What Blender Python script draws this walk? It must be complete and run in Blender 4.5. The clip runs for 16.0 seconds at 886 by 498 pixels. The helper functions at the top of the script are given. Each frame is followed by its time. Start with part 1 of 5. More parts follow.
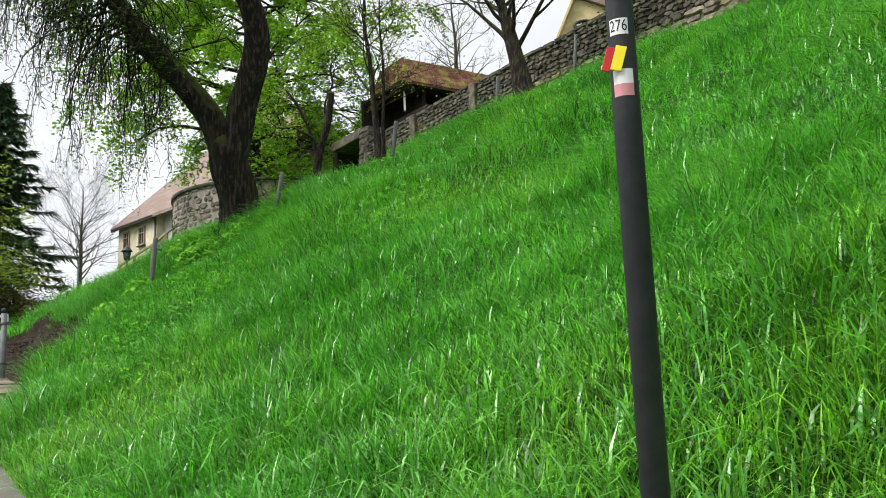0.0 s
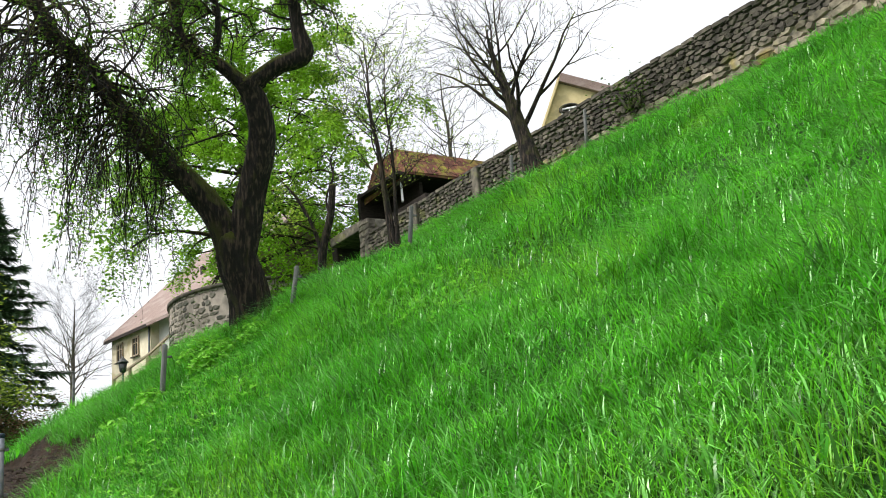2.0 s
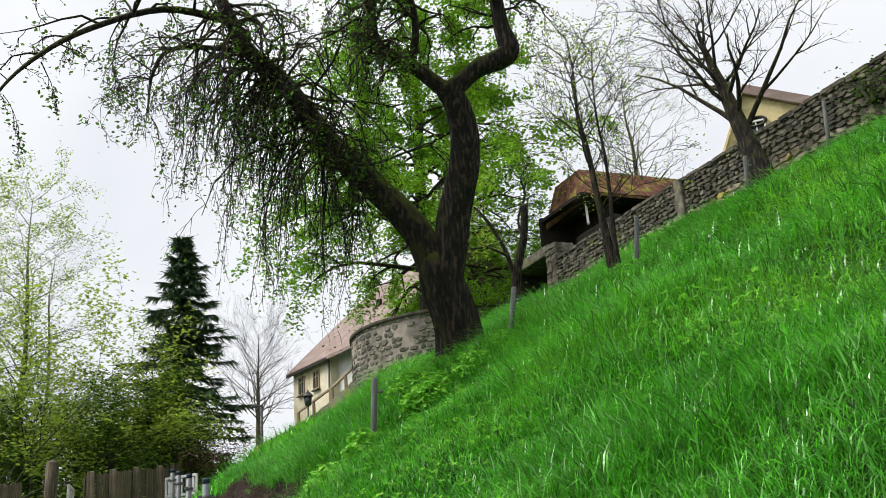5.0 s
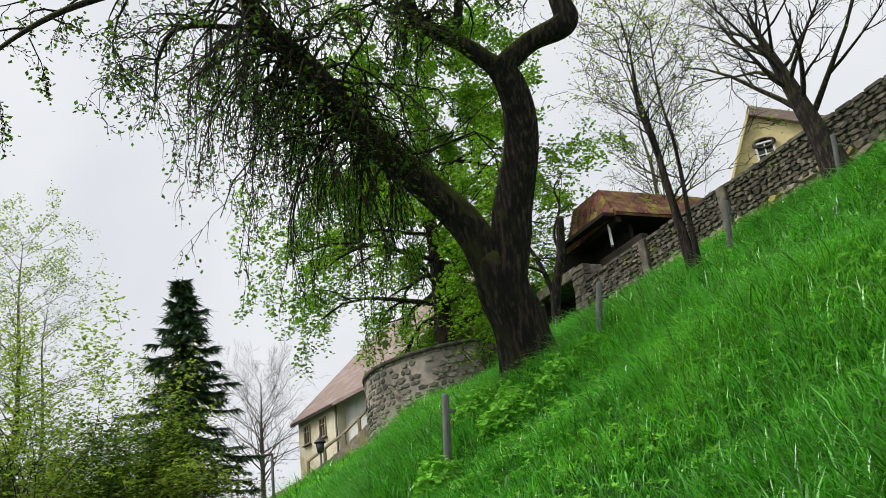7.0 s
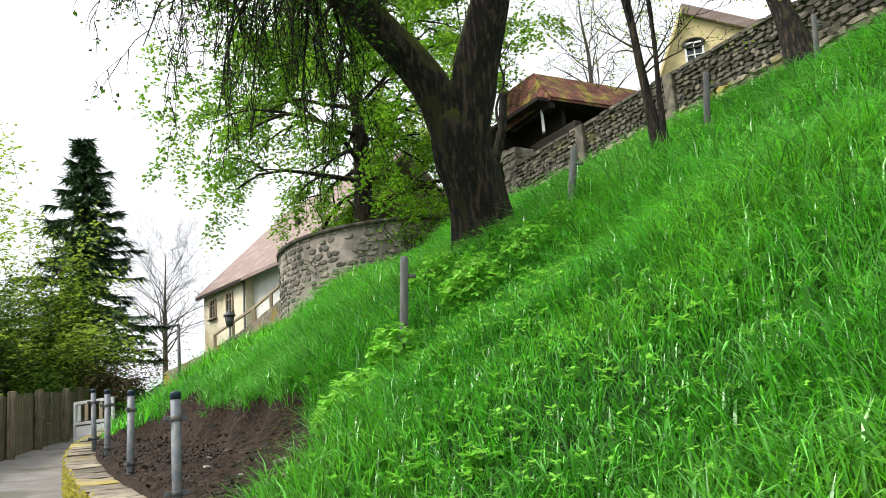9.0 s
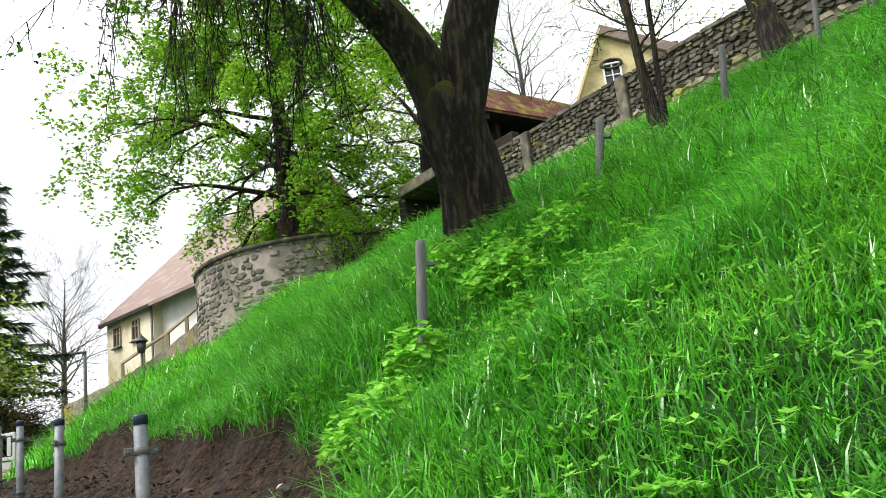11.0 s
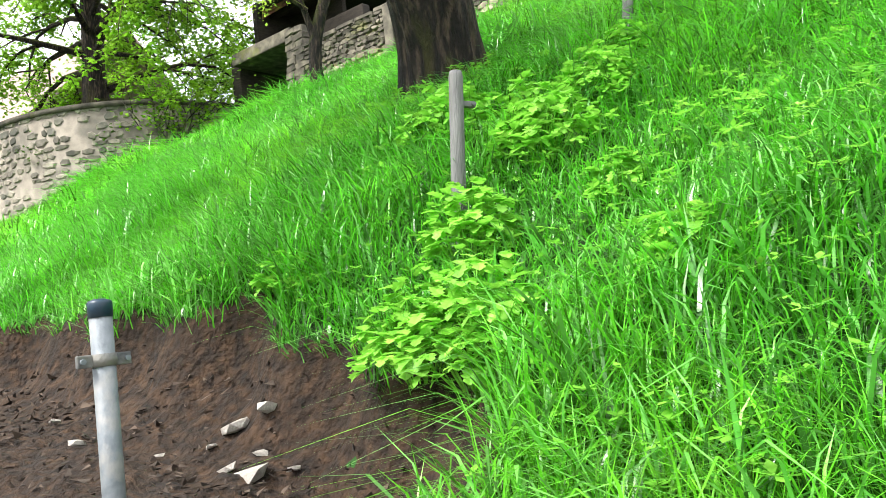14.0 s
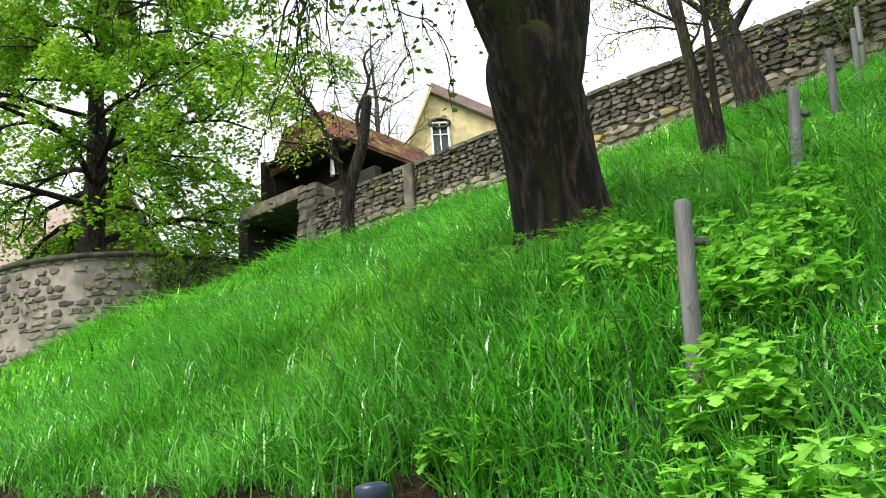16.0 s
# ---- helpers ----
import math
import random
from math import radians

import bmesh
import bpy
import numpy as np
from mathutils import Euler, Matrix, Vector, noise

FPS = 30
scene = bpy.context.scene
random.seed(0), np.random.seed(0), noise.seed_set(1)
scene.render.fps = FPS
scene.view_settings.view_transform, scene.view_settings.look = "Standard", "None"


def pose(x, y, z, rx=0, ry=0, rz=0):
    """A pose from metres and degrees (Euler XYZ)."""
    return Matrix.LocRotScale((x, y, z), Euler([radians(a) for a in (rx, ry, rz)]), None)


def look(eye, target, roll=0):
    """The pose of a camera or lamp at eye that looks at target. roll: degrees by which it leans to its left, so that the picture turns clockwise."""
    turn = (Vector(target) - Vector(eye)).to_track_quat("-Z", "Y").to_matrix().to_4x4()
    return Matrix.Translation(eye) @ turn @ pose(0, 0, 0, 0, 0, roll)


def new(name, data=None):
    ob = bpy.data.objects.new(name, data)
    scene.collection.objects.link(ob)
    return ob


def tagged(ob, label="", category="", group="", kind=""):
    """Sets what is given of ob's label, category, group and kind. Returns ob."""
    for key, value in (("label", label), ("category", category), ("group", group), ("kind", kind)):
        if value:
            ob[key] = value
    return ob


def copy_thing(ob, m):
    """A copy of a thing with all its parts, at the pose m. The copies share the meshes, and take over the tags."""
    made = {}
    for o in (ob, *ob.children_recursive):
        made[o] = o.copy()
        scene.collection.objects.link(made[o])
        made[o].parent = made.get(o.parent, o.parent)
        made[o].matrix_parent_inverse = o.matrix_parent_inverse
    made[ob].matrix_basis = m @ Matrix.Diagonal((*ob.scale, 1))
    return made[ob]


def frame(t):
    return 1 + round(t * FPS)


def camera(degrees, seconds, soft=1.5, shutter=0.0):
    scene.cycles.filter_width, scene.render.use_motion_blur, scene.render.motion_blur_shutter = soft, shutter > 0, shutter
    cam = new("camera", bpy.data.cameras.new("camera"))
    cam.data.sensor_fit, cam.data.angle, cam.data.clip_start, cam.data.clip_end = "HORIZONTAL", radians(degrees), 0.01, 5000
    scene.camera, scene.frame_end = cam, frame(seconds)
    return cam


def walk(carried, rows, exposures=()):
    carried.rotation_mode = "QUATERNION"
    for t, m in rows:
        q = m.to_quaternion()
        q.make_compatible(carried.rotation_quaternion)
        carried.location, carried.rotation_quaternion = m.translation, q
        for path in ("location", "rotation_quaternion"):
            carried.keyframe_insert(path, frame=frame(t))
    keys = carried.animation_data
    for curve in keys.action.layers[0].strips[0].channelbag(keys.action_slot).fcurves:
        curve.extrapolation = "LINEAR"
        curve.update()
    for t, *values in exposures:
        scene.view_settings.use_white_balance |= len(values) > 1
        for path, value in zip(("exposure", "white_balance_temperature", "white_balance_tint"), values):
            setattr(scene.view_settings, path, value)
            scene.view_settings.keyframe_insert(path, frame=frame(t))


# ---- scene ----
cam = camera(54.3, 16.0, soft=0.8)
PATH = [
    (0, (-0.199, 0.498, 1.616), (-0.201, 2.474, 1.927), -2.25),
    (0.5, (-0.339, 0.725, 1.614), (-0.207, 2.694, 1.939), -2.54),
    (1, (-0.464, 0.921, 1.648), (-0.257, 2.872, 2.037), -4.05),
    (1.5, (-0.613, 1.180, 1.689), (-0.463, 3.121, 2.150), -5.48),
    (2, (-0.754, 1.388, 1.755), (-0.719, 3.320, 2.271), -6.07),
    (2.5, (-0.938, 1.583, 1.804), (-1.012, 3.502, 2.363), -6.28),
    (3, (-1.099, 1.956, 1.881), (-1.385, 3.855, 2.443), -5.18),
    (3.5, (-1.214, 2.186, 1.940), (-1.539, 4.077, 2.502), -4.10),
    (4, (-1.411, 2.438, 1.989), (-1.637, 4.344, 2.550), -4.16),
    (4.5, (-1.569, 2.673, 2.018), (-1.764, 4.577, 2.599), -3.98),
    (5, (-1.720, 2.991, 2.103), (-2.047, 4.864, 2.723), -4.58),
    (5.2, (-1.803, 3.158, 2.124), (-2.189, 5.014, 2.762), -4.36),
    (7.3, (-3.041, 4.780, 2.197), (-3.330, 6.624, 2.917), -7.24),
    (7.5, (-3.091, 4.785, 2.197), (-3.378, 6.640, 2.886), -6.54),
    (8, (-3.261, 5.037, 2.201), (-3.532, 6.925, 2.802), -5.25),
    (8.5, (-3.380, 5.352, 2.244), (-3.628, 7.268, 2.761), -4.81),
    (9, (-3.584, 5.662, 2.257), (-3.709, 7.607, 2.708), -5.03),
    (9.2, (-3.672, 5.784, 2.288), (-3.733, 7.735, 2.724), -5.00),
    (11.3, (-4.620, 7.257, 2.399), (-4.523, 9.188, 2.907), -7.09),
    (11.5, (-4.680, 7.354, 2.437), (-4.593, 9.283, 2.956), -7.05),
    (12, (-4.907, 7.647, 2.476), (-4.780, 9.581, 2.968), -6.12),
    (12.5, (-5.173, 7.922, 2.522), (-4.837, 9.879, 2.760), -5.21),
    (13, (-5.350, 8.233, 2.508), (-4.934, 10.184, 2.657), -5.84),
    (13.5, (-5.470, 8.574, 2.582), (-5.029, 10.522, 2.697), -6.62),
    (14, (-5.668, 8.853, 2.601), (-5.134, 10.770, 2.796), -6.34),
    (14.5, (-5.845, 9.100, 2.626), (-5.236, 10.980, 2.931), -6.01),
    (15, (-6.008, 9.458, 2.681), (-5.458, 11.343, 3.063), -6.69),
    (15.5, (-6.200, 9.723, 2.720), (-5.629, 11.576, 3.209), -6.39),
    (16, (-6.411, 9.973, 2.774), (-5.799, 11.791, 3.341), -4.90),
]
EXPOSURES = [(0.0, 0.5), (2.0, 0.7), (3.2, 0.28), (4.0, 0.42), (5.0, 0.40), (7.5, 0.2), (8.0, 0.45), (9.0, 0.82), (11.5, 0.85), (12.0, 0.88), (12.6, 1.55), (13.0, 1.78), (15.0, 1.75), (15.5, 1.15), (16.0, 1.0)]
walk(cam, [(t, look(eye, target, roll)) for t, eye, target, roll in PATH], EXPOSURES)


# ---- world and light ----
SUN_ELEV, SUN_ROT = 50.0, 252.0
world = bpy.data.worlds.new("overcast_sky")
scene.world = world
world.use_nodes = True
wn, wl = world.node_tree.nodes, world.node_tree.links
wn.clear()
sky = wn.new("ShaderNodeTexSky")
sky.sky_type, sky.sun_disc = "NISHITA", False
sky.sun_elevation, sky.sun_rotation = radians(SUN_ELEV), radians(SUN_ROT)
sky.dust_density, sky.air_density = 4.0, 0.8
wtc = wn.new("ShaderNodeTexCoord")
wno = wn.new("ShaderNodeTexNoise")
wno.inputs["Scale"].default_value, wno.inputs["Detail"].default_value = 2.2, 5.0
wl.new(wtc.outputs["Generated"], wno.inputs["Vector"])
wramp = wn.new("ShaderNodeValToRGB")
wramp.color_ramp.elements[0].position, wramp.color_ramp.elements[0].color = 0.3, (8.6, 9.0, 9.6, 1)
wramp.color_ramp.elements[1].position, wramp.color_ramp.elements[1].color = 0.7, (11.5, 11.6, 11.8, 1)
wl.new(wno.outputs["Fac"], wramp.inputs["Fac"])
wmix = wn.new("ShaderNodeMixRGB")
wmix.inputs["Fac"].default_value = 0.88
wl.new(sky.outputs["Color"], wmix.inputs["Color1"])
wl.new(wramp.outputs["Color"], wmix.inputs["Color2"])
wbg = wn.new("ShaderNodeBackground")
wbg.inputs["Strength"].default_value = 0.075
wl.new(wmix.outputs["Color"], wbg.inputs["Color"])
wout = wn.new("ShaderNodeOutputWorld")
wl.new(wbg.outputs["Background"], wout.inputs["Surface"])

sun_data = bpy.data.lights.new("sun", "SUN")
sun_data.energy, sun_data.angle, sun_data.color = 3.0, radians(24), (1.0, 0.97, 0.92)
sun = new("sun", sun_data)
sun.matrix_world = look((0, 0, 30), (0.75, 0.25, 29.05))


# ---- materials ----
def material(name, stops, scale=6.0, rough=0.8, bump=0.3, bump_scale=40.0, metal=0.0, stain=None, stain_scale=1.2,
             stain_at=(0.5, 0.62), island=0.0, objects=0.0, translucent=0.0, coords="Object", spec=0.4, stretch=(1, 1, 1), relief_depth=0.02, moss=None):
    """Noise-graded surface: stops are colours from dark to light; stain is a second, larger patch colour."""
    m = bpy.data.materials.new(name)
    m.use_nodes = True
    nt = m.node_tree
    n, k = nt.nodes, nt.links
    p = n["Principled BSDF"]
    p.inputs["Roughness"].default_value, p.inputs["Metallic"].default_value = rough, metal
    p.inputs["Specular IOR Level"].default_value = spec
    tc = n.new("ShaderNodeTexCoord")
    mp = n.new("ShaderNodeMapping")
    mp.inputs["Scale"].default_value = stretch
    if coords == "World":
        geo = n.new("ShaderNodeNewGeometry")
        k.new(geo.outputs["Position"], mp.inputs["Vector"])
    else:
        k.new(tc.outputs[coords], mp.inputs["Vector"])
    no = n.new("ShaderNodeTexNoise")
    no.inputs["Scale"].default_value, no.inputs["Detail"].default_value = scale, 6.0
    k.new(mp.outputs["Vector"], no.inputs["Vector"])
    ramp = n.new("ShaderNodeValToRGB")
    el = ramp.color_ramp.elements
    while len(el) < len(stops):
        el.new(0.5)
    for i, c in enumerate(stops):
        el[i].position = 0.28 + 0.44 * i / max(1, len(stops) - 1)
        el[i].color = (*c, 1)
    k.new(no.outputs["Fac"], ramp.inputs["Fac"])
    colour = ramp.outputs["Color"]
    if stain:
        n2 = n.new("ShaderNodeTexNoise")
        n2.inputs["Scale"].default_value, n2.inputs["Detail"].default_value = stain_scale, 8.0
        k.new(mp.outputs["Vector"], n2.inputs["Vector"])
        r2 = n.new("ShaderNodeMapRange")
        r2.inputs["From Min"].default_value, r2.inputs["From Max"].default_value = stain_at
        k.new(n2.outputs["Fac"], r2.inputs["Value"])
        mx = n.new("ShaderNodeMixRGB")
        k.new(r2.outputs["Result"], mx.inputs["Fac"])
        k.new(colour, mx.inputs["Color1"])
        mx.inputs["Color2"].default_value = (*stain, 1)
        colour = mx.outputs["Color"]
    if moss:
        # moss settles on faces that look upwards, broken by noise
        sep = n.new("ShaderNodeSeparateXYZ")
        k.new(n.new("ShaderNodeNewGeometry").outputs["Normal"], sep.inputs["Vector"])
        nm = n.new("ShaderNodeTexNoise")
        nm.inputs["Scale"].default_value, nm.inputs["Detail"].default_value = 3.5, 6.0
        k.new(tc.outputs["Object"], nm.inputs["Vector"])
        add = n.new("ShaderNodeMath")
        add.operation = "ADD"
        k.new(sep.outputs["Z"], add.inputs[0])
        k.new(nm.outputs["Fac"], add.inputs[1])
        rm = n.new("ShaderNodeMapRange")
        rm.inputs["From Min"].default_value, rm.inputs["From Max"].default_value = 0.64, 0.95
        k.new(add.outputs["Value"], rm.inputs["Value"])
        mm = n.new("ShaderNodeMixRGB")
        k.new(rm.outputs["Result"], mm.inputs["Fac"])
        k.new(colour, mm.inputs["Color1"])
        mm.inputs["Color2"].default_value = (*moss, 1)
        colour = mm.outputs["Color"]
    if island or objects:
        if island:
            src = n.new("ShaderNodeNewGeometry").outputs["Random Per Island"]
            amount = island
        else:
            src = n.new("ShaderNodeObjectInfo").outputs["Random"]
            amount = objects
        r3 = n.new("ShaderNodeMapRange")
        r3.inputs["To Min"].default_value, r3.inputs["To Max"].default_value = 1 - amount, 1 + amount
        k.new(src, r3.inputs["Value"])
        hsv = n.new("ShaderNodeHueSaturation")
        k.new(colour, hsv.inputs["Color"])
        k.new(r3.outputs["Result"], hsv.inputs["Value"])
        colour = hsv.outputs["Color"]
    k.new(colour, p.inputs["Base Color"])
    if bump:
        n3 = n.new("ShaderNodeTexNoise")
        n3.inputs["Scale"].default_value, n3.inputs["Detail"].default_value = bump_scale, 8.0
        k.new(mp.outputs["Vector"], n3.inputs["Vector"])
        b = n.new("ShaderNodeBump")
        b.inputs["Strength"].default_value, b.inputs["Distance"].default_value = bump, relief_depth
        k.new(n3.outputs["Fac"], b.inputs["Height"])
        k.new(b.outputs["Normal"], p.inputs["Normal"])
    if translucent:
        tr = n.new("ShaderNodeBsdfTranslucent")
        k.new(colour, tr.inputs["Color"])
        ms = n.new("ShaderNodeMixShader")
        ms.inputs["Fac"].default_value = translucent
        k.new(p.outputs["BSDF"], ms.inputs[1])
        k.new(tr.outputs["BSDF"], ms.inputs[2])
        k.new(ms.outputs["Shader"], n["Material Output"].inputs["Surface"])
    return m


# near-black green all over, mottled by noise, beneath the blades
M_GROUND = material("meadow_ground", [(0.007, 0.016, 0.003), (0.010, 0.045, 0.004), (0.015, 0.075, 0.006)], 3.0, 0.95, 0.6, 25, coords="World")
M_GRASS = material("grass_blades", [(0.06, 0.30, 0.014), (0.105, 0.44, 0.024), (0.20, 0.60, 0.05)], 0.7, 0.34, 0, island=0.75, translucent=0.40,
                   coords="World", stain=(0.22, 0.52, 0.035), stain_scale=0.35, stain_at=(0.52, 0.7), spec=0.6)
# paler bluish colour puts the sky's highlights into part of the blades
M_GRASS_SHEEN = material("broad_sky_sheen_grass", [(0.075, 0.28, 0.04), (0.13, 0.40, 0.065), (0.24, 0.55, 0.125)], 0.9, 0.33, 0, island=0.65, translucent=0.25, coords="World", spec=0.85)
M_LEAF_BRIGHT = material("celandine_leaf", [(0.15, 0.46, 0.035), (0.30, 0.64, 0.08)], 8, 0.45, 0.2, 60, island=0.3, translucent=0.4)
M_SOIL = material("bare_soil", [(0.005, 0.0024, 0.0011), (0.020, 0.0100, 0.0045), (0.052, 0.027, 0.0125)], 14, 0.95, 1.0, 22, coords="World", relief_depth=0.07,
                  stain=(0.052, 0.029, 0.0155), stain_scale=2.2, stain_at=(0.55, 0.75))
M_ASPHALT = material("path_asphalt", [(0.16, 0.15, 0.14), (0.24, 0.225, 0.205)], 3, 0.9, 0.5, 160, coords="World", stain=(0.12, 0.115, 0.09))
M_STONE = material("rubble_stone", [(0.09, 0.077, 0.058), (0.19, 0.162, 0.120), (0.33, 0.285, 0.21)], 5, 0.92, 0.9, 30, objects=0.45,
                   coords="World", stain=(0.26, 0.20, 0.03), stain_scale=0.8, stain_at=(0.58, 0.68))
M_STONE_LOOSE = material("rubble_stone_joined", [(0.09, 0.077, 0.058), (0.19, 0.162, 0.120), (0.33, 0.285, 0.21)], 5, 0.92, 0.9, 30, island=0.45,
                         coords="World", stain=(0.26, 0.20, 0.03), stain_scale=0.8, stain_at=(0.58, 0.68))
M_STONE_DARK = material("weathered_dark_stone", [(0.034, 0.030, 0.025), (0.08, 0.07, 0.055), (0.16, 0.14, 0.108)], 4, 0.95, 0.9, 30, objects=0.4, island=0.0,
                        coords="World", stain=(0.13, 0.13, 0.04), stain_scale=1.6, stain_at=(0.6, 0.75))
M_STONE_DARK_LOOSE = material("weathered_dark_stone_joined", [(0.034, 0.030, 0.025), (0.08, 0.07, 0.055), (0.16, 0.14, 0.108)], 4, 0.95, 0.9, 30, island=0.4,
                              coords="World", stain=(0.13, 0.13, 0.04), stain_scale=1.6, stain_at=(0.6, 0.75))
M_MORTAR = material("old_mortar", [(0.11, 0.10, 0.082), (0.23, 0.21, 0.165)], 8, 0.95, 0.8, 50, coords="World", stain=(0.10, 0.11, 0.03))
M_BASTION = material("bastion_mortar", [(0.19, 0.165, 0.135), (0.31, 0.275, 0.23)], 4, 0.95, 0.7, 40, coords="World", stain=(0.12, 0.11, 0.09), stain_scale=0.9)
M_STONE_BASTION = material("bastion_stone", [(0.13, 0.115, 0.095), (0.24, 0.21, 0.175), (0.34, 0.30, 0.25)], 5, 0.92, 0.9, 30, objects=0.35, coords="World", stain=(0.10, 0.095, 0.08), stain_scale=1.1)
M_MOSS = material("yellow_moss", [(0.10, 0.11, 0.01), (0.30, 0.27, 0.025), (0.42, 0.36, 0.04)], 12, 0.95, 1.0, 90, coords="World")
M_BARK = material("dark_mossy_bark", [(0.004, 0.003, 0.0022), (0.018, 0.0122, 0.0088), (0.12, 0.082, 0.057)], 7, 0.95, 1.0, 24, coords="World",
                  stain=(0.05, 0.048, 0.008), stain_scale=1.1, stain_at=(0.58, 0.70), stretch=(3.2, 3.2, 0.6), relief_depth=0.14, moss=(0.10, 0.115, 0.010))
M_TWIG = material("twig_bark", [(0.006, 0.005, 0.004), (0.02, 0.016, 0.012)], 20, 0.9, 0.3, 60)
M_BARK_GREY = material("grey_bark", [(0.06, 0.052, 0.045), (0.14, 0.125, 0.105)], 6, 0.95, 0.6, 40, stain=(0.06, 0.07, 0.02), stain_scale=1.4)
M_LEAF_PEAR = material("young_pear_leaf", [(0.06, 0.15, 0.012), (0.13, 0.26, 0.024)], 4, 0.5, 0, island=0.5, translucent=0.4)
M_BUD = material("withered_blossom", [(0.05, 0.025, 0.018), (0.12, 0.07, 0.045)], 4, 0.9, 0, island=0.5)
M_LEAF_CHEST = material("young_chestnut_leaf", [(0.12, 0.31, 0.013), (0.29, 0.50, 0.036)], 0.7, 0.5, 0, island=0.45, translucent=0.45)
M_LEAF_PALE = material("pale_spring_leaf", [(0.20, 0.32, 0.03), (0.38, 0.50, 0.07)], 3, 0.5, 0, island=0.4, translucent=0.55)
M_LEAF_DARK = material("dark_shrub_leaf", [(0.045, 0.11, 0.014), (0.11, 0.20, 0.026)], 2, 0.5, 0, island=0.5, translucent=0.4)
M_NEEDLE = material("spruce_needles", [(0.040, 0.088, 0.036), (0.088, 0.165, 0.068)], 2, 0.6, 0, island=0.5, translucent=0.1)
M_BRUSH = material("brown_brush", [(0.10, 0.065, 0.03), (0.20, 0.14, 0.06)], 3, 0.9, 0, island=0.5, translucent=0.2)
M_ZINC = material("galvanised_steel", [(0.11, 0.125, 0.14), (0.19, 0.21, 0.23)], 22, 0.6, 0.15, 90, metal=0.35, stain=(0.22, 0.22, 0.215), stain_scale=9)
M_ZINC_DARK = material("weathered_zinc", [(0.06, 0.064, 0.068), (0.13, 0.135, 0.14)], 14, 0.7, 0.3, 80, metal=0.2, stain=(0.15, 0.145, 0.13), stain_scale=5)
M_CAP = material("dark_blue_plastic", [(0.008, 0.022, 0.04), (0.014, 0.034, 0.055)], 30, 0.4, 0.05, 100)
M_WOODPOST = material("weathered_grey_wood", [(0.09, 0.09, 0.09), (0.19, 0.19, 0.185)], 9, 0.85, 0.6, 60, stretch=(3, 3, 0.4), stain=(0.10, 0.10, 0.085), stain_scale=3)
M_POLE = material("anthracite_pole_paint", [(0.018, 0.02, 0.023), (0.028, 0.031, 0.034)], 30, 0.5, 0.08, 120, stain=(0.034, 0.036, 0.037), stain_scale=5)
M_WHITE = material("white_sticker", [(0.66, 0.67, 0.66), (0.78, 0.79, 0.78)], 25, 0.5, 0.05, 90)
M_BLACK = material("black_print", [(0.01, 0.01, 0.01), (0.015, 0.015, 0.015)], 9, 0.5, 0)
M_RED = material("red_print", [(0.45, 0.012, 0.015), (0.55, 0.02, 0.02)], 20, 0.45, 0)
M_YELLOW = material("yellow_print", [(0.80, 0.66, 0.01), (0.88, 0.76, 0.03)], 20, 0.45, 0)
M_PINK = material("faded_pink_print", [(0.50, 0.20, 0.22), (0.62, 0.28, 0.30)], 25, 0.55, 0)
M_BOARD = material("weathered_fence_board", [(0.055, 0.045, 0.03), (0.13, 0.105, 0.068), (0.23, 0.19, 0.125)], 5, 0.9, 0.7, 50, objects=0.3,
                   stretch=(5, 5, 0.6), stain=(0.055, 0.065, 0.025), stain_scale=1.5)
M_PLASTER = material("cream_render", [(0.60, 0.53, 0.38), (0.72, 0.65, 0.49)], 2.5, 0.9, 0.3, 60, coords="World", stain=(0.50, 0.42, 0.25), stain_scale=0.6)
M_GABLE = material("yellow_render", [(0.62, 0.50, 0.25), (0.74, 0.62, 0.34)], 2.5, 0.9, 0.3, 60, coords="World", stain=(0.55, 0.45, 0.24))
M_PLASTER_WHITE = material("white_render", [(0.62, 0.60, 0.57), (0.75, 0.73, 0.70)], 2.0, 0.9, 0.3, 60, coords="World")
M_ROOF_OLD = material("old_plain_tile_roof", [(0.15, 0.105, 0.09), (0.25, 0.18, 0.155), (0.33, 0.25, 0.22)], 14, 0.9, 0.8, 30, coords="World",
                      stain=(0.30, 0.235, 0.21), stain_scale=0.7, stretch=(1, 1, 3))
M_TILE = material("red_clay_tile", [(0.10, 0.036, 0.025), (0.19, 0.075, 0.05)], 9, 0.9, 0.5, 40, objects=0.35, coords="World",
                  stain=(0.22, 0.18, 0.03), stain_scale=1.6, stain_at=(0.51, 0.66))
# dark timber; also colours the panels that stand in for deep shade
M_TIMBER_SHADE = material("dark_timber_and_shade", [(0.012, 0.009, 0.007), (0.035, 0.026, 0.019)], 6, 0.9, 0.5, 40, stretch=(1, 1, 4))
M_GLASS = material("dark_window_glass", [(0.03, 0.035, 0.04), (0.06, 0.065, 0.07)], 3, 0.12, 0, spec=0.6)
M_FRAME = material("window_frame_paint", [(0.30, 0.24, 0.16), (0.40, 0.32, 0.22)], 12, 0.7, 0.1)
M_FRAME_WHITE = material("white_window_paint", [(0.70, 0.70, 0.68), (0.8, 0.8, 0.78)], 12, 0.6, 0.1)
M_BARRIER = material("white_barrier_plastic", [(0.55, 0.56, 0.56), (0.70, 0.71, 0.71)], 9, 0.5, 0.1, 50, stain=(0.45, 0.44, 0.40))
M_CRUMB = material("soil_crumb", [(0.02, 0.013, 0.009), (0.07, 0.05, 0.037)], 9, 0.95, 0.4, 50, island=0.7)
M_ROCK = material("pale_broken_stone", [(0.30, 0.27, 0.235), (0.48, 0.45, 0.41)], 9, 0.9, 0.6, 50, objects=0.3)


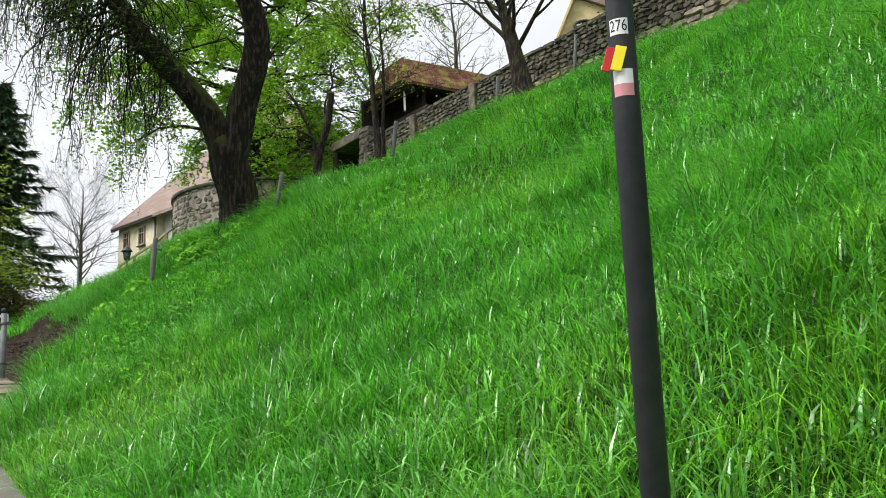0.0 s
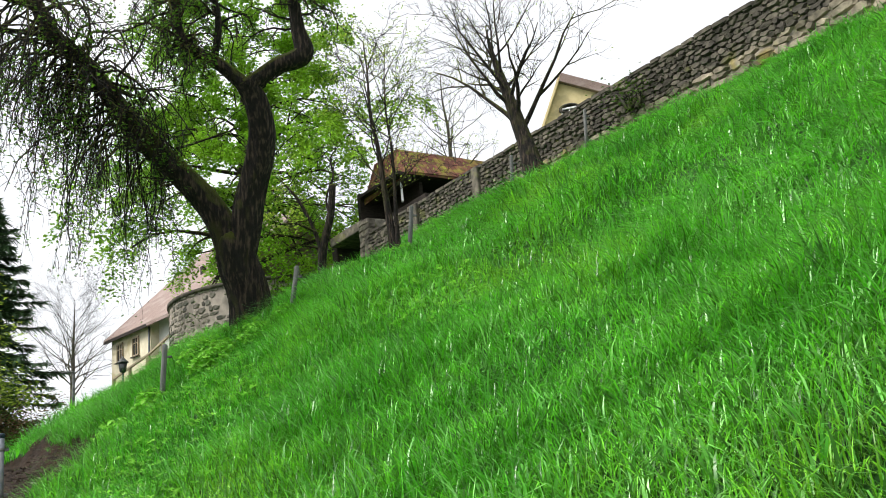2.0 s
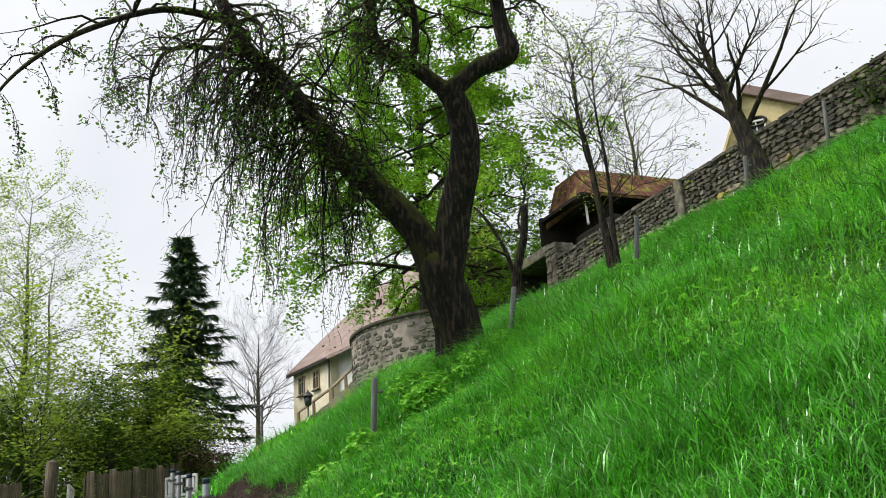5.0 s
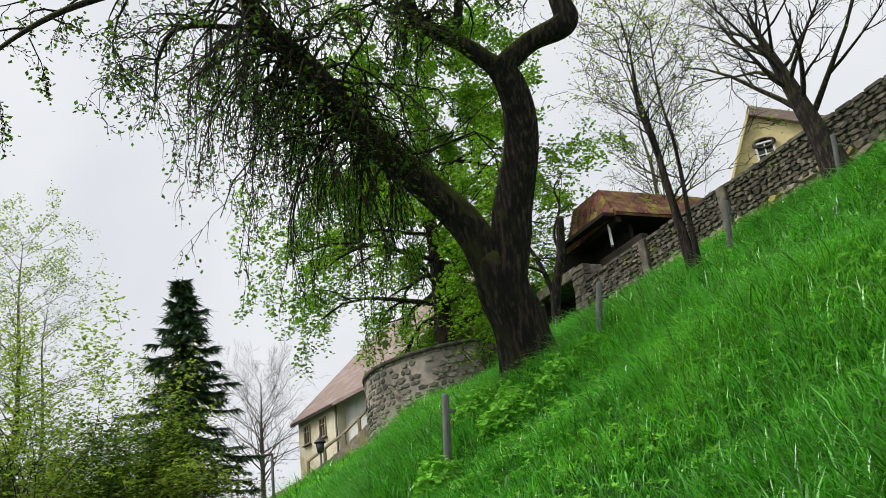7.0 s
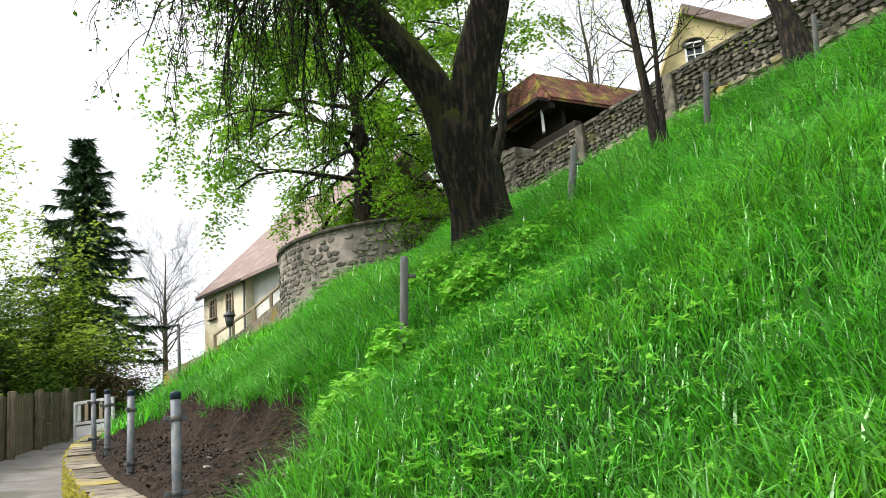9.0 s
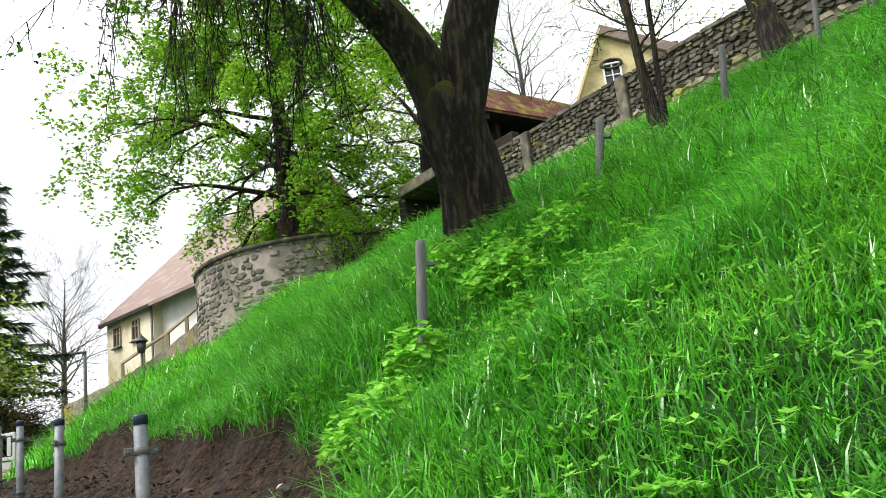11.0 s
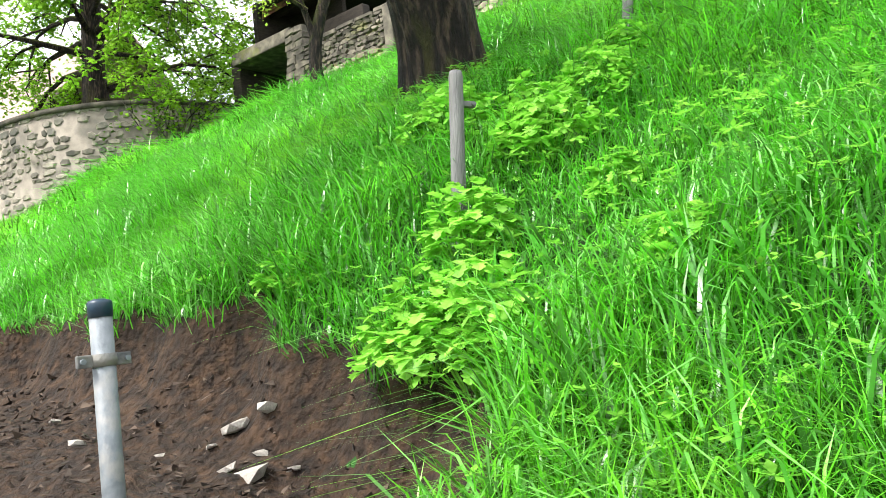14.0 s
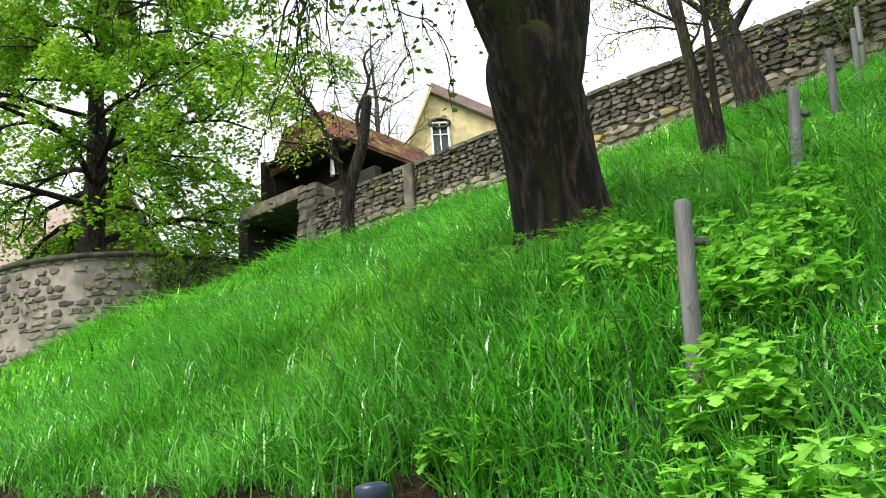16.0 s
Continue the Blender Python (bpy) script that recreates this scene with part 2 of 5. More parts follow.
# ---- plan: s along the path, l to its uphill side ----
DX, DY = -0.555, 0.832
OX, OY = -0.132, 0.55
EDGE, WALL_L, WALL_Z = 1.45, 14.5, 8.78


def at(s, l):
    return OX + DX * s + DY * l, OY + DY * s - DX * l


def plan(x, y):
    return (x - OX) * DX + (y - OY) * DY, (x - OX) * DY - (y - OY) * DX


def smooth(a, b, v):
    t = np.clip((v - a) / (b - a), 0, 1)
    return t * t * (3 - 2 * t)


def path_z(s):
    return 0.245 + 0.101 * np.clip(s, -12, 46)


def bend(s):
    return 0.0125 * np.clip(s - 14.5, 0, 15.5) ** 2 + 0.2 * np.clip(s - 30, 0, 30)


def dirt(s, l):
    """1 inside the scraped patch of bare soil beside the path."""
    ll = l - bend(s)
    return smooth(11.35, 11.75, s + 0.12 * np.sin(ll * 7) - 0.5 * np.clip(ll - 1.6, 0, 1)) * (1 - smooth(19.5, 21.5, s)) * smooth(1.2, 1.5, ll) * (1 - smooth(2.42, 2.75, ll + 0.09 * np.sin(s * 3.1) + 0.08 * np.sin(s * 7.7) + 0.45 * smooth(17.5, 21, s)))


def relief(s, l):
    """Height of the ground at plan places (arrays)."""
    s, l = np.asarray(s, float), np.asarray(l, float)
    b = bend(s)
    base = path_z(s)
    ll = l - b
    lower = 0.62 * (1 - smooth(9.5, 11.2, s))
    d = np.clip(ll - EDGE, 0, None)
    full = np.maximum(WALL_L - EDGE - b, 3)
    u = np.clip(d / full, 0, 1)
    c = -0.10 + 0.32 * smooth(5, 11, s)
    foot = 0.30 + 0.10 * smooth(6, 11, s)
    hill = base + foot + (WALL_Z - base - foot) * (u + c * u * (1 - u))
    hill = hill + np.where(l > WALL_L + 0.4, 0.9 + 0.16 * (l - WALL_L), 0) * smooth(WALL_L + 0.3, WALL_L + 0.7, l)
    hill = hill + (0.07 * np.sin(s * 1.7 + l * 0.9) + 0.05 * np.sin(s * 0.8 - l * 2.3)) * np.clip(d, 0, 1)
    hill = hill + 0.22 * np.exp(-((s - 14.2) ** 2 + (l - 5.0) ** 2) / 2.6)
    hill = hill - 0.38 * dirt(s, l) * smooth(1.5, 2.3, ll)
    low = base - np.clip(-1.3 - ll, 0, 60) * 0.22
    verge = base + foot * smooth(EDGE - 0.03 - lower, EDGE, ll)
    return np.where(ll > 1.42, hill, np.where((lower > 0.02) & (ll > EDGE - lower), verge, np.where(ll > 1.12, base - 0.15, low)))


def ground(s, l):
    return float(relief(s, l))


def spot(s, l, up=0.0):
    x, y = at(s, l)
    return Vector((x, y, ground(s, l) + up))


# ---- building helpers ----
def mesh_from(name, verts, faces, mat, smooth_shade=False):
    me = bpy.data.meshes.new(name)
    me.from_pydata([tuple(v) for v in verts], [], faces)
    me.materials.append(mat)
    if smooth_shade:
        me.polygons.foreach_set("use_smooth", [True] * len(me.polygons))
    me.update()
    return me


def part(name, bm, mat, parent, label=""):
    me = bpy.data.meshes.new(name)
    bm.to_mesh(me)
    bm.free()
    me.materials.append(mat)
    ob = new(name, me)
    ob.parent = parent
    if label:
        ob["label"] = label
    return ob


def piece(name, me, parent, label=""):
    ob = new(name, me)
    ob.parent = parent
    if label:
        ob["label"] = label
    return ob


def thing(name, label, category, m=None, group="", kind=""):
    ob = new(name)
    ob.empty_display_size = 0.2
    if m is not None:
        ob.matrix_world = m
    return tagged(ob, label, category, group, kind)


def box(bm, size, m=None, bevel=0.0):
    got = bmesh.ops.create_cube(bm, size=1.0)
    vs = got["verts"]
    bmesh.ops.scale(bm, vec=size, verts=vs)
    if bevel:
        es = list({e for v in vs for e in v.link_edges})
        r = bmesh.ops.bevel(bm, geom=es, offset=bevel, segments=2, affect="EDGES", profile=0.5)
        vs = list({v for f in r["faces"] for v in f.verts} | {v for v in vs if v.is_valid})
    if m is not None:
        bmesh.ops.transform(bm, matrix=m, verts=vs)
    return vs


def boxed(size, m=None, bevel=0.0):
    bm = bmesh.new()
    box(bm, size, m, bevel)
    return bm


def lathe(profile, n=20):
    """Solid of revolution about z from (radius, height) rows."""
    bm = bmesh.new()
    rings = []
    for r, z in profile:
        rings.append([bm.verts.new((r * math.cos(2 * math.pi * i / n), r * math.sin(2 * math.pi * i / n), z)) for i in range(n)])
    for a, b in zip(rings, rings[1:]):
        for i in range(n):
            f = bm.faces.new((a[i], a[(i + 1) % n], b[(i + 1) % n], b[i]))
            f.smooth = True
    bm.faces.new(rings[0][::-1])
    bm.faces.new(rings[-1])
    return bm


def prism(outline, depth):
    """Outline in x, z pushed along +y."""
    bm = bmesh.new()
    a = [bm.verts.new((x, 0, z)) for x, z in outline]
    b = [bm.verts.new((x, depth, z)) for x, z in outline]
    bm.faces.new(a)
    bm.faces.new(b[::-1])
    for i in range(len(a)):
        j = (i + 1) % len(a)
        bm.faces.new((a[j], a[i], b[i], b[j]))
    bmesh.ops.recalc_face_normals(bm, faces=bm.faces)
    return bm


# ---- ground ----
def build_ground():
    ss = np.concatenate([np.linspace(-2500, -60, 12), np.linspace(-50, -6, 20), np.arange(-5, 24, 0.22), np.linspace(24.5, 50, 45), np.linspace(56, 130, 16), np.linspace(200, 2500, 10)])
    ls = np.concatenate([np.linspace(-2500, -60, 10), np.linspace(-50, -4, 26), np.arange(-3.6, 1.0, 0.3), np.arange(1.0, 4.0, 0.09), np.arange(4.0, 15.2, 0.24), np.linspace(15.6, 45, 26), np.linspace(60, 2500, 12)])
    S, L = np.meshgrid(ss, ls, indexing="ij")
    warp = L + bend(S) * np.clip(1 - np.abs(L - 1.3) / 6, 0, 1)
    Z = relief(S, warp)
    rough = np.array([[noise.noise((a * 1.3, b * 1.3, 0.3)) for b in ls] for a in ss])
    Z = Z + rough * 0.05 * (warp - bend(S) > 1.5)
    Z = np.clip(Z, -14, 14)
    X, Y = OX + DX * S + DY * warp, OY + DY * S - DX * warp
    verts = np.stack([X, Y, Z], -1).reshape(-1, 3)
    nl = len(ls)
    faces = [(i * nl + j, (i + 1) * nl + j, (i + 1) * nl + j + 1, i * nl + j + 1) for i in range(len(ss) - 1) for j in range(nl - 1)]
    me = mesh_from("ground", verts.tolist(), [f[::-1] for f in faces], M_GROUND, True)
    tagged(new("ground", me), "steep meadow hillside, near-black green under long grass", "ground", kind="structure")


build_ground()


def strip(name, l0, l1, s0, s1, up, mat, label, thick=0.12, step=0.5):
    ss = np.arange(s0, s1 + 0.01, step)
    verts, faces = [], []
    for s in ss:
        b = float(bend(s))
        z = float(path_z(s)) + up
        l2 = l0 + 0.7 * float(smooth(16, 22, s))
        for l, zz in ((l2 + b, z), (l1 + b, z), (l1 + b, z - thick), (l2 + b, z - thick)):
            x, y = at(s, l)
            verts.append((x, y, zz))
    for i in range(len(ss) - 1):
        for j in range(4):
            faces.append((4 * i + j, 4 * i + (j + 1) % 4, 4 * i + 4 + (j + 1) % 4, 4 * i + 4 + j))
    faces += [(0, 1, 2, 3), tuple(4 * (len(ss) - 1) + j for j in (3, 2, 1, 0))]
    me = mesh_from(name, verts, faces, mat)
    return tagged(new(name, me), label, name, kind="structure")


strip("pavement", -1.25, 1.08, -10, 60, 0.02, M_ASPHALT, "worn grey asphalt footpath climbing along the meadow")


def build_kerb_wall():
    wall = thing("kerb_wall", "low stone kerb wall with flat slabs and yellow moss", "wall", kind="structure")
    rnd = random.Random(4)
    meshes = []
    for i in range(4):
        bm = boxed((1, 1, 1), None, 0.06)
        for v in bm.verts:
            v.co += Vector((rnd.uniform(-.05, .05), rnd.uniform(-.05, .05), rnd.uniform(-.04, .04)))
        me = bpy.data.meshes.new("slab")
        bm.to_mesh(me)
        bm.free()
        me.materials.append(M_STONE)
        meshes.append(me)
    s = 10.6
    while s < 30:
        ln = rnd.uniform(0.45, 0.8)
        b = float(bend(s))
        x, y = at(s + ln / 2, 1.27 + b)
        o = piece("slab", rnd.choice(meshes), wall)
        o.matrix_world = Matrix.Translation((x, y, float(path_z(s + ln / 2)) + 0.19)) @ pose(0, 0, 0, 0, 0, math.degrees(math.atan2(DY, DX)) - math.degrees(0.025 * max(0, min(s, 30) - 14.5))) @ pose(0, 0, 0, 0, -5.8, 0) @ Matrix.Diagonal((ln - 0.02, 0.42, 0.42, 1))
        s += ln
    # moss cushions on the path side
    verts, faces = [], []
    for i in range(2600):
        s = rnd.uniform(11, 24)
        l = 1.05 + float(bend(s)) + rnd.uniform(-0.03, 0.04)
        z = float(path_z(s)) + rnd.uniform(0.02, 0.40)
        x, y = at(s, l)
        r = rnd.uniform(0.012, 0.035)
        k = len(verts)
        for q in range(5):
            a = 2 * math.pi * q / 5 + rnd.random()
            verts.append((x + DX * r * math.cos(a), y + DY * r * math.cos(a), z + r * math.sin(a)))
        verts.append((x - DY * 0.03, y + DX * 0.03, z + rnd.uniform(0, .03)))
        faces += [(k + q, k + (q + 1) % 5, k + 5) for q in range(5)]
    me = mesh_from("moss", verts, faces, M_MOSS, True)
    o = piece("moss", me, wall, "yellow-green moss cushions")
    o["kind"] = "stuff"


build_kerb_wall()


# ---- trees ----
def tube(verts, faces, pts, radii, n=6, seed=0.0):
    """Skin a polyline with rings."""
    pts = [Vector(p) for p in pts]
    k0 = len(verts)
    side = None
    for i, p in enumerate(pts):
        t = (pts[min(i + 1, len(pts) - 1)] - pts[max(i - 1, 0)]).normalized()
        if side is None:
            side = t.orthogonal().normalized()
        side = (side - t * side.dot(t)).normalized()
        up = t.cross(side)
        for q in range(n):
            a = 2 * math.pi * q / n
            r = radii[i]
            if n > 7:
                r *= 1 + 0.12 * noise.noise((math.cos(a) * 1.7 + seed, math.sin(a) * 1.7, p.z * 1.6))
                if n > 13:
                    r *= 1 + 0.11 * noise.noise((math.cos(a) * 4.5 + seed, math.sin(a) * 4.5, p.z * 1.1)) + 0.05 * noise.noise((math.cos(a) * 9, math.sin(a) * 9 + seed, p.z * 3))
            verts.append(p + (side * math.cos(a) + up * math.sin(a)) * r)
    for i in range(len(pts) - 1):
        for q in range(n):
            faces.append((k0 + i * n + q, k0 + i * n + (q + 1) % n, k0 + (i + 1) * n + (q + 1) % n, k0 + (i + 1) * n + q))
    faces.append(tuple(k0 + (len(pts) - 1) * n + q for q in range(n)))


def curve_points(ctrl, steps=4):
    """Catmull-Rom through control points with radius as the fourth value."""
    c = [Vector(p) for p in ctrl]
    c = [c[0] * 2 - c[1]] + c + [c[-1] * 2 - c[-2]]
    out = []
    for i in range(1, len(c) - 2):
        for j in range(steps):
            t = j / steps
            p0, p1, p2, p3 = c[i - 1:i + 3]
            out.append(0.5 * ((2 * p1) + (p2 - p0) * t + (2 * p0 - 5 * p1 + 4 * p2 - p3) * t * t + (3 * p1 - p0 - 3 * p2 + p3) * t ** 3))
    out.append(c[-2])
    return out


class Growth:
    def __init__(self, seed):
        self.r = random.Random(seed)
        self.wood, self.woodf = [], []
        self.twig, self.twigf = [], []
        self.boughs = []
        self.tips = []

    def limb(self, ctrl, n=12, steps=5):
        pts = curve_points(ctrl, steps)
        tube(self.wood, self.woodf, [p[:3] for p in pts], [max(p[3], 0.004) for p in pts], n, self.r.random() * 9)
        return [(Vector(p[:3]), p[3]) for p in pts]

    def shoot(self, start, way, length, radius, droop=0.0, wander=0.25, depth=0, kids=4, spread=0.9, shrink=0.55, steps=5, keep=0.25, up=0.0, thin=0.02):
        """A branch with its side branches; negative droop lifts."""
        r = self.r
        p, d = Vector(start), Vector(way).normalized()
        pts, rad = [p.copy()], [radius]
        for i in range(steps):
            d = (d + Vector((r.uniform(-1, 1), r.uniform(-1, 1), r.uniform(-1, 1))) * wander + Vector((0, 0, -droop)) * (i + 1) / steps).normalized()
            p = p + d * (length / steps)
            pts.append(p.copy())
            rad.append(radius * (1 - 0.8 * (i + 1) / steps))
        big = radius > thin
        if big:
            self.boughs.append(([], []))
            tube(*self.boughs[-1], pts, rad, 6)
        else:
            tube(self.twig, self.twigf, pts, rad, 3)
        if depth <= 0:
            for i in range(1, len(pts)):
                self.tips.append((pts[i], (pts[i] - pts[i - 1]).normalized()))
            return
        for q in range(kids):
            f = keep + (1 - keep) * (q + r.random()) / kids
            i = min(int(f * steps), steps - 1)
            a = pts[i].lerp(pts[i + 1], f * steps - i)
            t = (pts[i + 1] - pts[i]).normalized()
            o = t.orthogonal().normalized()
            o.rotate(Matrix.Rotation(r.uniform(0, 2 * math.pi), 3, t))
            w = (t + o * spread + Vector((0, 0, up))).normalized()
            self.shoot(a, w, length * shrink * r.uniform(0.7, 1.2), max(rad[i] * 0.62, 0.006 if radius < 0.03 else 0), droop, wander, depth - 1, kids, spread, shrink, steps, keep, up, thin)

    def leaves(self, count, size, mat, spread=0.08, hang=0.3, lobes=1, name="crown", pick=None):
        """Small folded leaf blades scattered round the twig ends."""
        r = self.r
        verts, faces = [], []
        tips = [t for t in self.tips if pick is None or pick(t[0])]
        for i in range(int(count * 0.62)):
            c, t = r.choice(tips)
            c = c + Vector((r.gauss(0, spread), r.gauss(0, spread), r.gauss(0, spread)))
            turn = r.uniform(0, 2 * math.pi)
            for q in range(lobes):
                a = turn + (q - (lobes - 1) / 2) * 0.9
                w = Vector((math.cos(a), math.sin(a), -hang + r.uniform(-0.5, 0.4))).normalized()
                sz = size * r.uniform(0.6, 1.3)
                sidev = w.cross(Vector((r.uniform(-.5, .5), r.uniform(-.5, .5), 1))).normalized() * sz * 0.32
                k = len(verts)
                mid = c + w * sz * 0.5
                lift = w.cross(sidev).normalized() * sz * 0.06
                verts += [c, mid + sidev + lift, c + w * sz, mid - sidev + lift]
                faces += [(k, k + 1, k + 2), (k, k + 2, k + 3)]
        return mesh_from(name, verts, faces, mat)

    def finish(self, name, label, category, base, bark, twig=None, crowns=(), group=""):
        ob = thing(name, label, category, Matrix.Translation(base), group)
        inv = Matrix.Translation(-Vector(base))

        def put(n2, me, lab=""):
            me.transform(inv)
            o = piece(n2, me, ob, lab)
            if n2 not in ("trunk", "bough"):
                o["kind"] = "stuff"
        if self.wood:
            put("trunk", mesh_from("trunk", self.wood, self.woodf, bark, True))
        if len(self.boughs) <= 60:
            for v, f in self.boughs:
                put("bough", mesh_from("bough", v, f, bark, True))
        else:
            verts, faces = [], []
            for v, f in self.boughs:
                k = len(verts)
                verts += v
                faces += [tuple(i + k for i in q) for q in f]
            put("boughwork", mesh_from("boughwork", verts, faces, bark, True))
        if self.twig:
            put("branchwork", mesh_from("branchwork", self.twig, self.twigf, twig or M_TWIG, True))
        for me, lab in crowns:
            put("crown", me, lab)
        return ob


def build_pear_tree():
    g = Growth(11)
    r = g.r
    base = Vector((-3.82, 15.28, 4.45))
    g.limb([(-3.62, 15.34, 4.25, .54), (-3.68, 15.29, 4.65, .37), (-3.76, 15.22, 5.1, .325), (-3.86, 15.13, 5.5, .33), (-3.93, 15.06, 5.85, .30), (-3.96, 15.04, 6.05, .16), (-3.97, 15.03, 6.1, .03)], 44, 9)
    left = g.limb([(-3.92, 15.08, 5.5, .20), (-4.22, 14.94, 6.45, .215), (-5.04, 14.59, 7.45, .195), (-5.49, 14.39, 8.08, .165), (-5.91, 14.13, 8.78, .135), (-6.36, 13.84, 9.26, .115), (-6.61, 13.62, 9.84, .10), (-6.85, 13.39, 10.6, .06)], 30, 8)
    right = g.limb([(-3.84, 15.08, 5.5, .25), (-3.60, 14.98, 6.6, .245), (-3.32, 14.82, 7.51, .225), (-3.34, 14.62, 8.11, .20), (-3.48, 14.45, 8.44, .17)], 30, 9)
    elbow = g.limb([(-3.46, 14.48, 8.34, .16), (-3.0, 14.53, 8.69, .14), (-2.51, 14.53, 8.88, .165), (-2.56, 14.45, 9.35, .115), (-2.62, 14.32, 10.29, .09), (-2.7, 14.2, 11.1, .05)], 20, 7)
    left2 = g.limb([(-3.46, 14.48, 8.34, .13), (-3.88, 14.32, 8.74, .11), (-4.37, 14.1, 9.06, .10), (-4.46, 13.98, 9.57, .08), (-4.27, 13.92, 10.4, .05)], 10)
    left3 = g.limb([(-3.95, 14.3, 8.8, .07), (-3.83, 14.23, 9.4, .055), (-3.86, 14.12, 10.07, .04), (-3.8, 14.0, 10.9, .02)], 8)
    arch = g.limb([(-6.5, 13.7, 9.7, .07), (-7.27, 12.94, 9.6, .05), (-8.03, 12.24, 8.98, .04), (-8.42, 11.71, 8.29, .028), (-8.6, 11.33, 7.61, .016), (-8.65, 11.16, 6.9, .008)], 7)
    arch2 = g.limb([(-6.36, 13.84, 9.26, .05), (-7.16, 13.12, 9.04, .035), (-7.38, 12.88, 8.56, .025), (-7.38, 12.76, 7.85, .012)], 6)
    g.limb([(-5.05, 14.58, 7.45, .11), (-5.2, 14.4, 7.42, .09), (-5.27, 14.33, 7.38, .06)], 10)
    # drooping curtain of twigs on the outer limbs
    for limb, count, ln, lo, hi in ((left, 22, 1.7, 0.40, 1.0), (left, 30, 2.3, 0.36, 0.85), (left, 30, 2.1, 0.27, 0.6), (arch, 15, 1.1, 0.1, 1.0), (arch2, 13, 1.1, 0.1, 1.0), (left2, 40, 1.2, 0.3, 1.0), (left3, 24, 1.0, 0.3, 1.0), (elbow, 30, 1.0, 0.6, 1.0)):
        for i in range(count):
            p, rad = limb[min(len(limb) - 1, int(len(limb) * r.uniform(lo, hi)))]
            a = r.uniform(0, 2 * math.pi)
            g.shoot(p, (math.cos(a) - 0.45, math.sin(a) * 0.8 - 0.2, r.uniform(-0.2, 0.6)), ln * r.uniform(0.5, 1.25), min(rad * 0.5, 0.026), droop=0.55 if ln < 2 else 0.85, wander=0.62, depth=2, kids=4,
                    spread=0.9, shrink=0.45, steps=5, thin=0.012)
    # long weeping twigs that hang almost straight down
    for limb, count, ln, lo, hi in ((left, 44, 2.2, 0.34, 0.8), (left, 18, 1.5, 0.55, 0.9), (arch, 7, 0.9, 0.2, 0.9)):
        for i in range(count):
            p, rad = limb[min(len(limb) - 1, int(len(limb) * r.uniform(lo, hi)))]
            a = r.uniform(0, 2 * math.pi)
            out = r.uniform(0.1, 0.9)
            g.shoot(p + Vector((math.cos(a), math.sin(a), 0)) * 0.1, (math.cos(a) * out - 0.25, math.sin(a) * out, -0.35), ln * r.uniform(0.6, 1.2), min(rad * 0.4, 0.02), droop=1.0, wander=0.3, depth=2, kids=4,
                    spread=0.55, shrink=0.38, steps=6, thin=0.012)
    crowns = [(g.leaves(19000, 0.062, M_LEAF_PEAR, 0.05), "sparse young green leaves"), (g.leaves(11000, 0.034, M_BUD, 0.03, lobes=2), "withered brownish blossom")]
    g.finish("pear_tree", "old forked pear tree with dark mossy bark and drooping twigs", "tree", base, M_BARK, M_TWIG, crowns)


build_pear_tree()


def upright_tree(seed, name, label, base, height, trunk_r, bark, leaf=None, leaves=0, leaf_size=0.08, lean=(0, 0), limbs=14, limb_len=0.4, first=0.3, depth=2, kids=4, rise=0.7,
                 droop=0.1, lobes=1, spread=0.1, hang=0.3, wander=0.16, limb_r=0.35, stems=1, group="", thin=0.03, shrink=0.5):
    g = Growth(seed)
    r = g.r
    for st in range(stems):
        bx, by = base[0] + (st and r.uniform(-.15, .15)), base[1] + (st and r.uniform(-.15, .15))
        ln = (lean[0] + (st and r.uniform(-.8, .8)), lean[1] + (st and r.uniform(-.6, .6)))
        h = height * (1 if not st else r.uniform(0.7, 1.0))
        tr = trunk_r * (1 if not st else r.uniform(0.5, 0.8))
        ctrl = [(bx, by, base[2] - 0.2, tr * 1.35)]
        for i in range(1, 7):
            f = i / 6
            ctrl.append((bx + ln[0] * f + r.uniform(-1, 1) * 0.015 * height * f, by + ln[1] * f + r.uniform(-1, 1) * 0.015 * height * f, base[2] + h * f, max(tr * (1 - f) ** 0.8, 0.012)))
        pts = g.limb(ctrl, 9, 4)
        for i in range(limbs // stems):
            f = first + (1 - first) * (i + r.random()) / (limbs // stems)
            p, rad = pts[min(len(pts) - 1, int(f * len(pts)))]
            a = i * 2.4 + r.uniform(-.5, .5)
            g.shoot(p, (math.cos(a), math.sin(a), rise), height * limb_len * (1.15 - 0.6 * f) * r.uniform(0.7, 1.15), max(rad * limb_r, 0.012), droop, wander, depth, kids, 0.8, shrink, 5, 0.25, 0.1, thin)
    crowns = [(g.leaves(leaves, leaf_size, leaf, spread, hang, lobes), "")] if leaves else []
    return g.finish(name, label, "tree", Vector(base), bark, M_TWIG, crowns, group)


# chestnut standing behind the bastion
upright_tree(21, "chestnut_tree", "broad chestnut tree in bright young leaf behind the bastion", (-8.6, 38.1, 9.7), 15.0, 0.44, M_BARK, M_LEAF_CHEST, 90000, 0.130, limbs=54, limb_len=0.42, first=0.15,
             depth=2, kids=4, rise=0.35, droop=0.26, lobes=3, spread=0.17, hang=0.6, thin=0.03)
